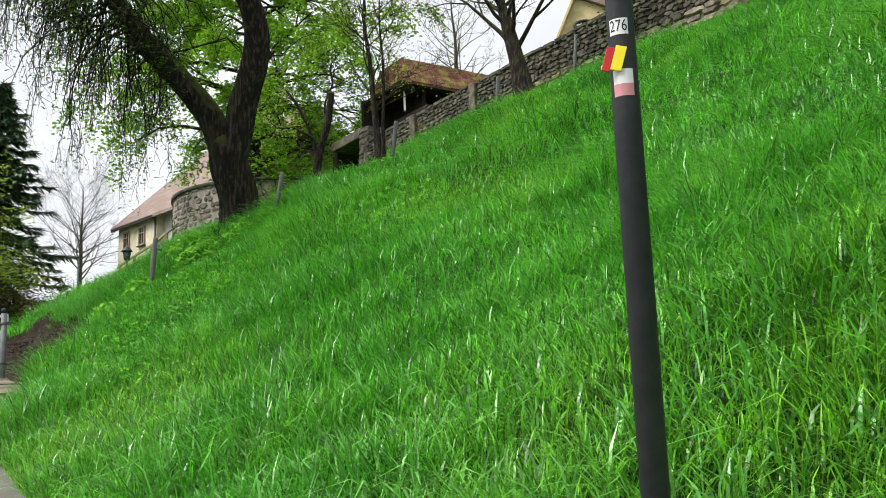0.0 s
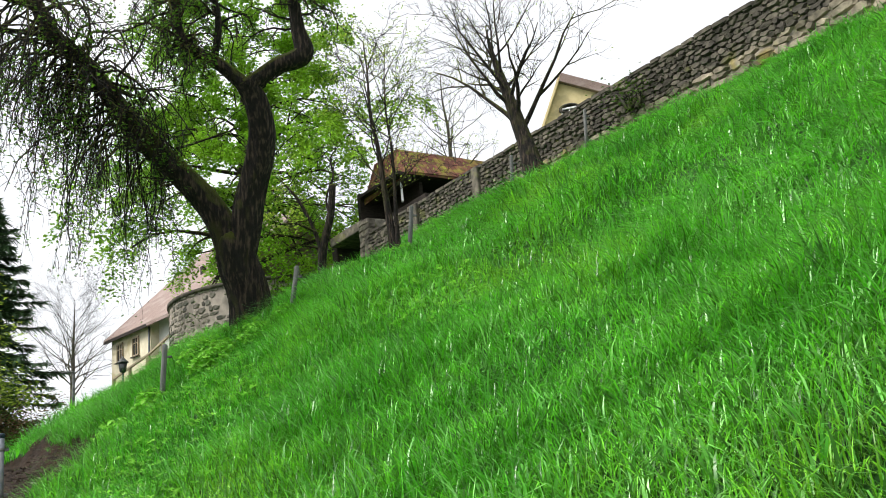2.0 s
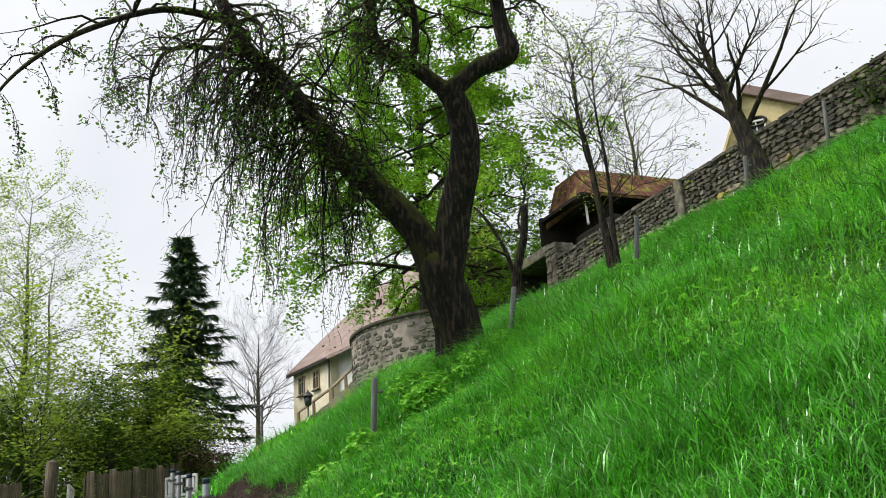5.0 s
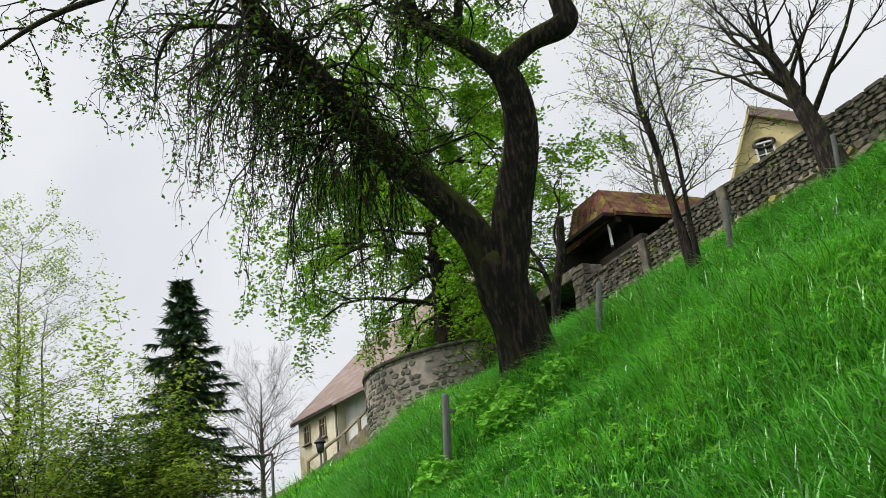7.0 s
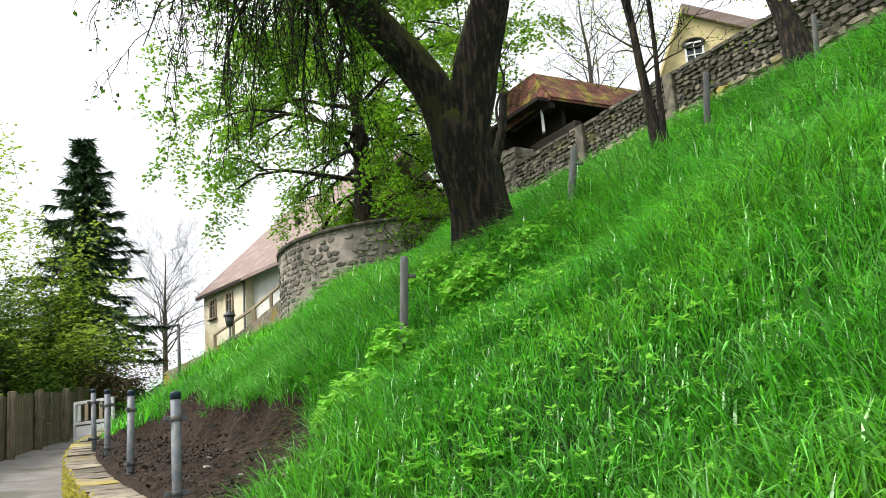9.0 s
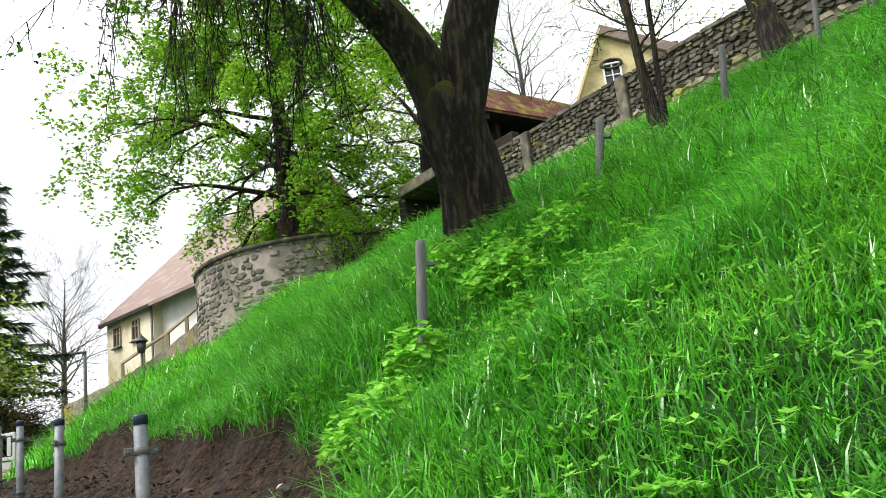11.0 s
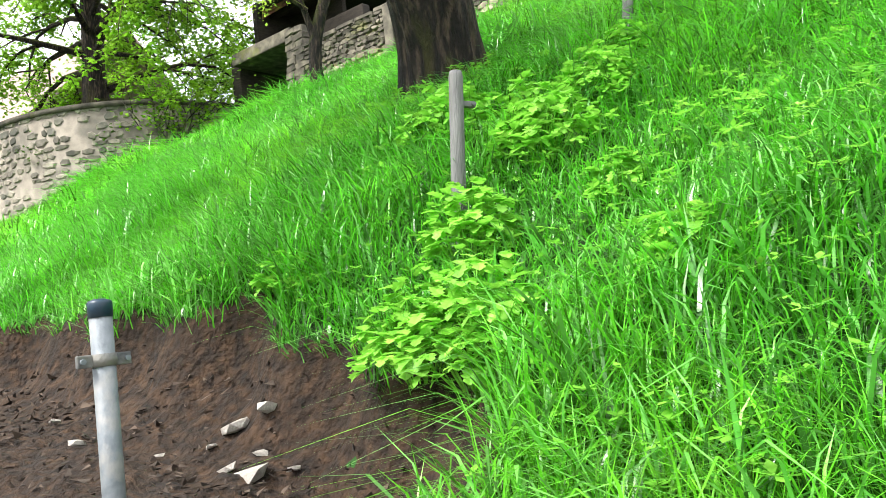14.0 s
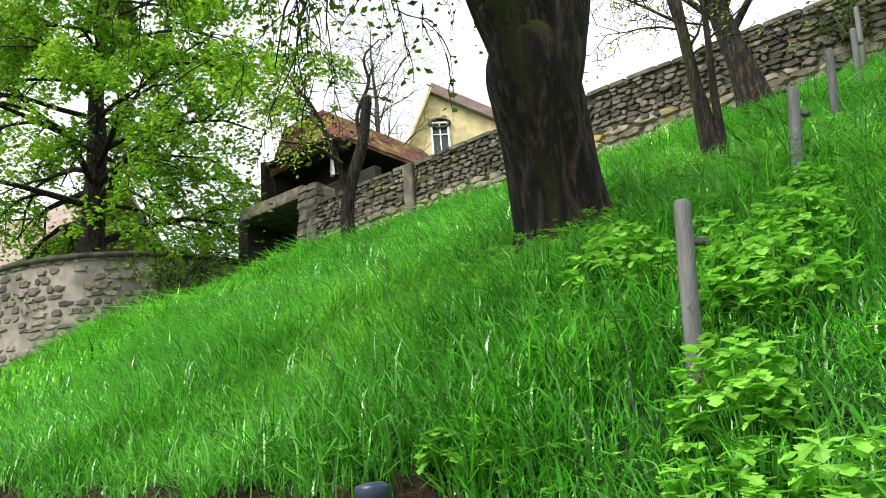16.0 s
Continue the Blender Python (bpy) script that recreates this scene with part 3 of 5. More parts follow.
# trees along the old wall
upright_tree(31, "willow_stump_tree", "leaning pollarded tree with mossy trunk and bare twigs by the wall", (1.85, 19.5, 8.0), 3.9, 0.24, M_BARK, M_LEAF_PALE, 900, 0.05, lean=(-0.75, 0.2), limbs=20, limb_len=0.7,
             first=0.30, depth=3, kids=4, rise=1.0, droop=-0.03, limb_r=0.36, thin=0.01, wander=0.2)
upright_tree(32, "wall_sapling", "slender many-stemmed young tree with sparse leaves by the wall", (-1.35, 16.6, 5.85), 4.2, 0.075, M_BARK, M_LEAF_PALE, 5000, 0.045, stems=3, lean=(-0.3, -0.2), limbs=39, limb_len=0.36,
             first=0.25, depth=3, kids=3, rise=0.9, droop=0.0, thin=0.008)
def build_broken_sapling():
    g = Growth(33)
    r = g.r
    stem = g.limb([(-3.46, 23.27, 6.50, .15), (-3.55, 23.29, 7.35, .12), (-3.47, 23.27, 7.99, .11), (-3.24, 23.22, 8.74, .10), (-3.15, 23.20, 9.32, .09), (-3.10, 23.18, 9.65, .075)], 10)
    side = g.limb([(-3.51, 23.28, 7.81, .07), (-3.73, 23.22, 8.61, .05), (-4.06, 23.17, 9.34, .04), (-4.47, 23.10, 9.90, .015)], 8)
    low = g.limb([(-3.61, 23.19, 8.37, .04), (-4.10, 23.07, 8.62, .03), (-4.60, 23.04, 8.65, .012)], 6)
    whip = g.limb([(-3.24, 23.22, 8.74, .04), (-3.30, 23.20, 9.30, .03), (-3.07, 23.18, 9.90, .03), (-3.12, 23.19, 10.40, .02), (-2.82, 23.20, 10.80, .008)], 6)
    for limb, n, ln in ((stem, 6, 0.6), (side, 14, 0.8), (low, 14, 0.7), (whip, 16, 0.8)):
        for i in range(n):
            p, rad = limb[int(len(limb) * r.uniform(0.35, 0.99))]
            a = r.uniform(0, 2 * math.pi)
            g.shoot(p, (math.cos(a), math.sin(a), r.uniform(0, .8)), ln * r.uniform(.5, 1.2), min(rad * .5, 0.012), 0.1, 0.22, 2, 3, 0.8, 0.5, 5, 0.25, 0.1, 0.008)
    g.finish("broken_sapling", "young forked tree with broken top below the timber hut", "tree", Vector((-3.46, 23.27, 6.8)), M_BARK, M_TWIG,
             [(g.leaves(1200, 0.07, M_LEAF_PALE, 0.06, pick=lambda p: p.x < -3.8), "few pale young leaves")])


build_broken_sapling()
upright_tree(34, "bare_tree", "bare grey tree rising behind the timber hut", (0.6, 37.0, 11.0), 8.5, 0.16, M_BARK_GREY, M_LEAF_PALE, 1500, 0.08, limbs=30, limb_len=0.36, first=0.25, depth=3, kids=3, rise=0.9, droop=-0.02, thin=0.02)
# trees beyond the fence
upright_tree(41, "bare_tree", "leafless grey tree far beyond the fence", (-26.0, 61.0, 7.0), 9.6, 0.22, M_BARK_GREY, limbs=44, limb_len=0.52, first=0.3, depth=3, kids=4, rise=0.9, droop=-0.04, thin=0.03)


def build_spruce(base, height, radius, seed):
    r = random.Random(seed)
    g = Growth(seed)
    b = Vector(base)
    g.limb([(b.x, b.y, b.z - .3, .32), (b.x, b.y, b.z + height * .5, .17), (b.x, b.y, b.z + height, .015)], 8, 5)
    verts, faces = [], []
    for i in range(230):
        f = (i / 230) ** 0.9
        z = b.z + height * (0.06 + 0.93 * f) + r.uniform(-.22, .22)
        reach = radius * (1 - f) ** 0.85 * r.uniform(0.4, 1.35) + 0.15
        a = i * 2.399 + r.uniform(-.6, .6)
        way = Vector((math.cos(a), math.sin(a), 0))
        pts = [Vector((b.x, b.y, z)) + way * reach * q / 4 + Vector((0, 0, (-0.42 + 0.5 * f ** 3 + r.uniform(-.02, .02)) * reach * (q / 4) ** 1.1 + 0.16 * reach * (q / 4) ** 3)) for q in range(5)]
        tube(g.twig, g.twigf, pts, [0.03, .024, .018, .012, .005], 3)
        for q in range(int(34 + reach * 44)):
            t = r.random() ** 0.7
            p = pts[0].lerp(pts[-1], t)
            j = min(int(t * 4), 3)
            p = pts[j].lerp(pts[j + 1], t * 4 - j)
            sd = way.cross(Vector((0, 0, 1))) * r.choice((-1, 1))
            w = (way * 0.7 + sd * r.uniform(0.1, 1.0) + Vector((0, 0, r.uniform(-0.95, 0.15)))).normalized() * r.uniform(0.18, 0.62)
            o = w.cross(Vector((r.uniform(-.4, .4), r.uniform(-.4, .4), 1))).normalized() * 0.042
            k = len(verts)
            verts += [p - o, p + o, p + w * 0.6 + o * 0.8, p + w, p + w * 0.6 - o * 0.8]
            faces.append((k, k + 1, k + 2, k + 3, k + 4))
    g.finish("spruce", "tall dark green spruce with drooping boughs beyond the fence", "tree", b, M_BARK, M_TWIG, [(mesh_from("crown", verts, faces, M_NEEDLE), "")])


build_spruce((-20.88, 39.8, 4.0), 12.85, 3.7, 51)


def shrub(seed, name, label, base, radius, height, mat, count, size, lobes=2, stems=14):
    g = Growth(seed)
    r = g.r
    for i in range(stems):
        a = r.uniform(0, 2 * math.pi)
        d = radius * math.sqrt(r.random()) * 0.6
        p = (base[0] + d * math.cos(a), base[1] + d * math.sin(a), base[2] - 0.2)
        g.shoot(p, (math.cos(a) * 0.45, math.sin(a) * 0.45, 1), height * r.uniform(0.65, 1.05), 0.045, 0.05, 0.2, 2, 4, 0.8, 0.5, 5, 0.2, 0.2, 0.02)
    return g.finish(name, label, "bush", Vector(base), M_BARK_GREY, M_TWIG, [(g.leaves(count, size, mat, 0.22, 0.2, lobes), "")])


for seed, name, label, s, l, rad, h, mat, n, size in (
        (61, "leafy_bush", "tall bright green bush beyond the board fence", 34.6, -0.9, 2.2, 5.6, M_LEAF_PALE, 15000, 0.13),
        (62, "leafy_bush", "dark green bush beyond the board fence", 37.0, 1.2, 2.3, 4.2, M_LEAF_DARK, 24000, 0.12),
        (63, "brown_bush", "tangled brownish thicket behind the board fence", 38.5, 2.9, 2.1, 2.1, M_BRUSH, 11000, 0.10),
        (64, "brown_bush", "tangled brownish thicket beside the spruce", 42.5, 4.6, 2.4, 2.2, M_BRUSH, 9000, 0.10),
        (65, "leafy_bush", "light green bush in front of the spruce", 39.0, 0.2, 1.8, 1.2, M_LEAF_DARK, 9000, 0.11),
        (66, "leafy_bush", "bright leafy bush below the timber hut", 31.2, 13.5, 1.2, 2.3, M_LEAF_CHEST, 3200, 0.13),
        (67, "leafy_bush", "olive green bush beside the bastion", 33.0, 13.1, 1.4, 1.7, M_LEAF_DARK, 2600, 0.12),
        (68, "leafy_bush", "dark green bush low beyond the board fence", 32.6, -0.6, 1.9, 3.4, M_LEAF_DARK, 20000, 0.11),
        (69, "leafy_bush", "broad green bush at the path's far side", 31.5, -2.6, 2.6, 7.0, M_LEAF_PALE, 20000, 0.12)):
    shrub(seed, name, label, tuple(spot(s, l)), rad, h, mat, n, size)
upright_tree(42, "birch", "tall thin birch with pale opening leaves beyond the fence", tuple(spot(37.5, -1.8)), 12.5, 0.15, M_BARK_GREY, M_LEAF_PALE, 15000, 0.10, limbs=50, limb_len=0.26, first=0.15, depth=2, kids=4, rise=0.8, droop=0.08, thin=0.02)
upright_tree(43, "birch", "slender tree with pale leaves beside the spruce", tuple(spot(46.0, -1.2)), 12.5, 0.13, M_BARK_GREY, M_LEAF_PALE, 2200, 0.10, limbs=36, limb_len=0.2, first=0.15, depth=2, kids=4, rise=0.8, droop=0.08, thin=0.02)
upright_tree(45, "birch", "young tree with bright leaves beside the path", tuple(spot(33.0, -3.4)), 10.5, 0.13, M_BARK_GREY, M_LEAF_PALE, 14000, 0.10, limbs=44, limb_len=0.32, first=0.15, depth=2, kids=4, rise=0.8, droop=0.1, thin=0.02)
upright_tree(44, "bare_tree", "thin leafless young tree in front of the spruce", tuple(spot(40.0, 3.0)), 6.8, 0.07, M_BARK_GREY, M_LEAF_PALE, 500, 0.08, limbs=22, limb_len=0.3, first=0.2, depth=2, kids=4, rise=1.3, droop=-0.05, thin=0.02)



# ---- the old wall along the top of the slope ----
def stone_meshes(mat, count, seed, rough=0.10):
    rnd = random.Random(seed)
    out = []
    for i in range(count):
        bm = boxed((1, 1, 1), None, 0.10)
        for v in bm.verts:
            v.co += Vector((rnd.uniform(-rough, rough), rnd.uniform(-rough, rough) * 0.6, rnd.uniform(-rough, rough)))
        me = bpy.data.meshes.new("stone")
        bm.to_mesh(me)
        bm.free()
        me.materials.append(mat)
        out.append(me)
    return out


def rubble_meshes(mat, count, seed):
    """Irregular many-sided stones with a slightly domed face; x and z across, front at -y."""
    rnd = random.Random(seed)
    out = []
    for i in range(count):
        n = rnd.choice((5, 6, 6, 7))
        turn = rnd.uniform(0, 2 * math.pi)
        rim = []
        for q in range(n):
            a = turn + 2 * math.pi * (q + rnd.uniform(-.25, .25)) / n
            c, d = math.cos(a), math.sin(a)
            k = 0.54 / max(abs(c), abs(d)) ** 0.6 * rnd.uniform(0.86, 1.05)
            rim.append((c * k, d * k))
        tilt = (rnd.uniform(-.25, .25), rnd.uniform(-.25, .25))
        verts = [(x, 0.5, z) for x, z in rim] + [(x, -0.2 + 0.15 * rnd.random(), z) for x, z in rim]
        verts += [(x * 0.74, -0.5 + x * tilt[0] + z * tilt[1], z * 0.74) for x, z in rim]
        faces = [(q, q + n, (q + 1) % n + n, (q + 1) % n) for q in range(n)] + [(q + n, q + 2 * n, (q + 1) % n + 2 * n, (q + 1) % n + n) for q in range(n)]
        faces.append(tuple(range(2 * n, 3 * n)))
        me = mesh_from("stone", verts, [f[::-1] for f in faces], mat)
        out.append(me)
    return out


def build_old_wall():
    wall = thing("wall_north", "long rubble stone wall with dark weathered top and mossy patches", "wall", kind="structure")
    angle = math.degrees(math.atan2(DY, DX))
    s0, s1, top = -8.0, 26.9, 10.42
    bm = boxed((s1 - s0, 0.55, 2.6))
    core = part("core", bm, M_MORTAR, wall)
    x, y = at((s0 + s1) / 2, WALL_L + 0.32)
    core.matrix_world = Matrix.Translation((x, y, top - 1.33)) @ pose(0, 0, 0, 0, 0, angle)
    rnd = random.Random(8)
    pale, dark = rubble_meshes(M_STONE, 9, 3), rubble_meshes(M_STONE_DARK, 9, 5)
    joined = {True: ([], []), False: ([], [])}
    picked = 0
    spots = []
    z = 8.3
    while z < 9.52:
        h = rnd.uniform(0.15, 0.25)
        s = s0 + rnd.random() * 0.3
        while s < s1 - 0.2:
            ln = rnd.uniform(0.2, 0.62)
            spots.append((s + ln / 2, z + h / 2 + rnd.uniform(-.04, .04), ln * 1.06, h * rnd.uniform(0.9, 1.2), False))
            s += ln
        z += h * 0.93
    z = 9.5
    while z < top - 0.06:
        h = rnd.uniform(0.09, 0.15)
        s = s0 + rnd.random() * 0.2
        while s < s1 - 0.12:
            ln = rnd.uniform(0.11, 0.34)
            spots.append((s + ln / 2, z + h / 2 + rnd.uniform(-.025, .025), ln * 1.05, h * rnd.uniform(0.9, 1.2), True))
            s += ln
        z += h * 0.93
    rnd.shuffle(spots)
    for s, z, ln, hh, upper in spots:
        x, y = at(s, WALL_L + 0.05 + rnd.uniform(-0.022, 0.018))
        m = Matrix.Translation((x, y, z)) @ pose(0, 0, 0, rnd.uniform(-4, 4), rnd.gauss(0, 5), angle + 180 + rnd.uniform(-3, 3)) @ Matrix.Diagonal((ln, 0.14, hh, 1))
        me = rnd.choice(dark if upper else pale)
        if not upper and 11.5 < s < 26 and z > 8.75 and picked < 295:
            o = piece("stone", me, wall)
            o.matrix_world = m
            picked += 1
        else:
            bucket = joined[upper]
            k = len(bucket[0])
            bucket[0].extend(m @ v.co for v in me.vertices)
            bucket[1].extend(tuple(k + i for i in p.vertices) for p in me.polygons)
    for upper, mat in ((True, M_STONE_DARK_LOOSE), (False, M_STONE_LOOSE)):
        o = piece("stonework", mesh_from("stonework", joined[upper][0], joined[upper][1], mat), wall)
        o["kind"] = "stuff"
    # flat coping stones
    s = s0
    verts, faces = [], []
    slab = boxed((1, 1, 1), None, 0.12)
    slab.verts.ensure_lookup_table()
    slab.faces.ensure_lookup_table()
    while s < s1 - 0.1:
        ln = rnd.uniform(0.3, 0.7)
        x, y = at(s + ln / 2, WALL_L + 0.3)
        m = Matrix.Translation((x, y, top - 0.005 + rnd.uniform(-.02, .02))) @ pose(0, 0, 0, rnd.uniform(-2, 2), rnd.uniform(-2, 2), angle) @ Matrix.Diagonal((ln * 0.99, 0.70, rnd.uniform(.09, .13), 1))
        k = len(verts)
        verts += [m @ v.co for v in slab.verts]
        faces += [tuple(k + v.index for v in f.verts) for f in slab.faces]
        s += ln
    slab.free()
    o = piece("coping", mesh_from("coping", verts, faces, M_STONE_DARK_LOOSE), wall, "flat dark coping stones")
    o["kind"] = "stuff"
    for sb in (19.9, 23.3):
        bm = boxed((0.3, 0.2, 1.5), None, 0.04)
        x, y = at(sb, WALL_L - 0.02)
        b = part("buttress", bm, M_STONE_DARK, wall)
        b.matrix_world = Matrix.Translation((x, y, 9.7)) @ pose(0, 0, 0, 0, 0, angle)


build_old_wall()
shrub(71, "wall_bush", "small green bush rooted high in the old wall", (*at(13.6, WALL_L - 0.15), 9.75), 0.22, 0.5, M_LEAF_DARK, 700, 0.06, stems=8)


def build_bastion():
    cx, cy, R, top = -7.05, 38.5, 5.0, 9.95
    ob = thing("bastion", "round rubble stone bastion with pale mortar and flat capping", "wall", Matrix.Translation((cx, cy, 0)), kind="structure")
    part("core", lathe([(R, 2.0), (R, top - 0.1), (R - 0.7, top - 0.1)], 72), M_BASTION, ob)
    rnd = random.Random(9)
    ms = rubble_meshes(M_STONE_BASTION, 9, 13)
    z, loose_v, loose_f, n = 6.4, [], [], 0
    while z < top - 0.12:
        h = rnd.uniform(0.14, 0.26)
        a = math.pi * 0.92
        while a < math.pi * 1.9:
            ln = rnd.uniform(0.16, 0.5)
            if rnd.random() < 0.8:
                r = R - 0.02
                m = Matrix.Translation((r * math.cos(a), r * math.sin(a), z + h / 2)) @ pose(0, 0, 0, 0, rnd.uniform(-5, 5), math.degrees(a) + 90) @ Matrix.Diagonal((ln * 0.92, 0.10, h * 0.9, 1))
                if z > 7.9 and n < 240:
                    o = piece("stone", rnd.choice(ms), ob)
                    o.matrix_local = m
                    n += 1
                else:
                    me = rnd.choice(ms)
                    k = len(loose_v)
                    loose_v += [m @ v.co for v in me.vertices]
                    loose_f += [tuple(k + i for i in p.vertices) for p in me.polygons]
            a += ln / R
        z += h
    o = piece("stonework", mesh_from("stonework", loose_v, loose_f, M_STONE_BASTION), ob)
    o["kind"] = "stuff"
    part("capping", lathe([(R - 0.75, top - 0.14), (R + 0.08, top - 0.14), (R + 0.1, top), (R - 0.75, top + 0.03)], 72), M_STONE_DARK, ob, "dark flat stone capping")


build_bastion()


def wall_between(name, label, a, b, top_a, top_b, depth, thick, mat, cap=None, category="wall", kind="structure"):
    a, b = Vector(a), Vector(b)
    ob = thing(name, label, category, kind=kind)
    d = (b - a)
    side = Vector((-d.y, d.x)).normalized() * thick / 2
    n = max(2, int(d.length / 0.6))
    verts, faces = [], []
    for i in range(n + 1):
        f = i / n
        p = a.lerp(b, f)
        t = top_a + (top_b - top_a) * f + 0.03 * math.sin(i * 2.3)
        for q, z in ((p + side, t - depth), (p + side, t), (p - side, t), (p - side, t - depth)):
            verts.append((q.x, q.y, z))
    for i in range(n):
        for j in range(4):
            faces.append((4 * i + j, 4 * i + (j + 1) % 4, 4 * i + 4 + (j + 1) % 4, 4 * i + 4 + j))
    faces += [(0, 1, 2, 3), (4 * n + 3, 4 * n + 2, 4 * n + 1, 4 * n)]
    piece("core", mesh_from("core", verts, faces, mat), ob)
    return ob


def ramp_wall():
    pts = [((-11.5, 37.2), 8.35), ((-13.9, 40.5), 7.9), ((-17.0, 44.5), 7.55), ((-21.0, 49.0), 7.3)]
    for (a, ta), (b, tb) in zip(pts, pts[1:]):
        wall_between("ramp_wall", "stone parapet wall of the castle ramp with rusty lichen", a, b, ta, tb, 4.0, 0.5, M_STONE_LOOSE)
    rail = thing("handrail", "brown wooden handrail on posts above the ramp wall", "railing")
    zs = [(Vector((*a, t + 0.75)), Vector((*b, u + 0.75))) for (a, t), (b, u) in zip(pts, pts[1:])]
    for p, q in zs[:2]:
        d = q - p
        m = Matrix.Translation((p + q) / 2) @ d.to_track_quat("X", "Z").to_matrix().to_4x4()
        o = part("rail", boxed((d.length, 0.09, 0.12), None, 0.02), M_FRAME, rail)
        o.matrix_world = m
        for f in (0.02, 0.5, 0.98):
            o = part("post", boxed((0.13, 0.13, 0.85), None, 0.02), M_FRAME, rail)
            o.matrix_world = Matrix.Translation(p.lerp(q, f) - Vector((0, 0, 0.42)))


ramp_wall()


def window(parent, m, w, h, frame_mat, arch=0.0):
    """Recessed casement: frame, panes, sill; x across, y outwards."""
    win = part("window", boxed((w, 0.06, h), Matrix.Translation((0, -0.05, 0))), M_GLASS, parent)
    win.matrix_local = m
    for sx in (-1, 1):
        part("frame", boxed((0.09, 0.1, h + 0.1), Matrix.Translation((sx * w / 2, 0.03, 0)), 0.01), frame_mat, win)
    for z in (-h / 2, h / 2):
        part("frame", boxed((w + 0.09, 0.1, 0.09), Matrix.Translation((0, 0.032, z)), 0.01), frame_mat, win)
    part("mullion", boxed((0.06, 0.08, h), Matrix.Translation((0, 0.02, 0)), 0.01), frame_mat, win)
    part("mullion", boxed((w, 0.075, 0.05), Matrix.Translation((0, 0.02, h * 0.18)), 0.01), frame_mat, win)
    part("sill", boxed((w + 0.3, 0.2, 0.07), Matrix.Translation((0, 0.08, -h / 2 - 0.09)), 0.01), M_STONE_DARK, win)
    return win


def build_house():
    A, B = Vector((-19.3, 57.17, 0)), Vector((-23.55, 61.6, 0))
    along = (B - A).normalized()
    back = Vector((-along.y, along.x, 0))
    if back.y < 0:
        back = -back
    eave = 13.86
    # local frame: x along the eave from A to B, y out of the wall, z up
    rot = Matrix((along, -back, Vector((0, 0, 1)))).transposed().to_4x4()
    ob = thing("house", "cream rendered house with steep old tiled roof above the ramp", "house", Matrix.Translation(A) @ rot)
    L, T, deep, rise = (B - A).length, 5.0, 14.4, 6.9
    part("wall", boxed((L, deep, 8.5), Matrix.Translation((L / 2, -deep / 2, eave - 4.25))), M_PLASTER, ob)
    part("wall", boxed((T, deep - 0.5, 8.5), Matrix.Translation((-T / 2, -deep / 2 - 0.3, eave - 4.3))), M_PLASTER_WHITE, ob, "white rendered wall of the annex")
    bm = bmesh.new()
    ov, th = 0.45, 0.22
    out = [(ov, eave - 0.25), (-deep / 2, eave + rise), (-deep - ov, eave - 0.25), (-deep - ov, eave - 0.25 - th), (-deep / 2, eave + rise - th), (ov, eave - 0.25 - th)]
    a = [bm.verts.new((L + 0.35, y, z)) for y, z in out]
    b = [bm.verts.new((-T - 3, y, z)) for y, z in out]
    bm.faces.new(a)
    bm.faces.new(b[::-1])
    for i in range(6):
        j = (i + 1) % 6
        bm.faces.new((a[j], a[i], b[i], b[j]))
    bmesh.ops.recalc_face_normals(bm, faces=bm.faces)
    roof = part("roof", bm, M_ROOF_OLD, ob, "steep roof of faded plain tiles")
    part("gable", prism([(-deep / 2, eave + rise - 0.25), (-0.1, eave - 0.2), (-deep + 0.1, eave - 0.2)], 0.3), M_PLASTER, ob).matrix_local = Matrix.Translation((L - 0.35, 0, 0)) @ pose(0, 0, 0, 0, 0, 90) @ Matrix.Translation((0, 0, 0))
    part("fascia", boxed((L + 0.5, 0.08, 0.2), Matrix.Translation((L / 2, ov - 0.02, eave - 0.42))), M_TIMBER_SHADE, ob, "dark eaves board")
    for fx in (0.36, 0.76):
        window(ob, Matrix.Translation((L * fx, 0.03, eave - 1.35)), 0.85, 1.2, M_FRAME)
    pipe = part("downpipe", lathe([(0.07, eave - 8), (0.07, eave - 0.4)], 10), M_ZINC_DARK, ob, "dark rain pipe")
    pipe.matrix_local = Matrix.Translation((0.05, 0.12, 0))
    for fx, fz in ((-1.2, 0.45),):
        part("roof_vent", boxed((0.35, 0.3, 0.7), Matrix.Translation((fx, -deep / 2 * fz, eave + rise * fz + 0.2)), 0.03), M_TIMBER_SHADE, ob)


build_house()


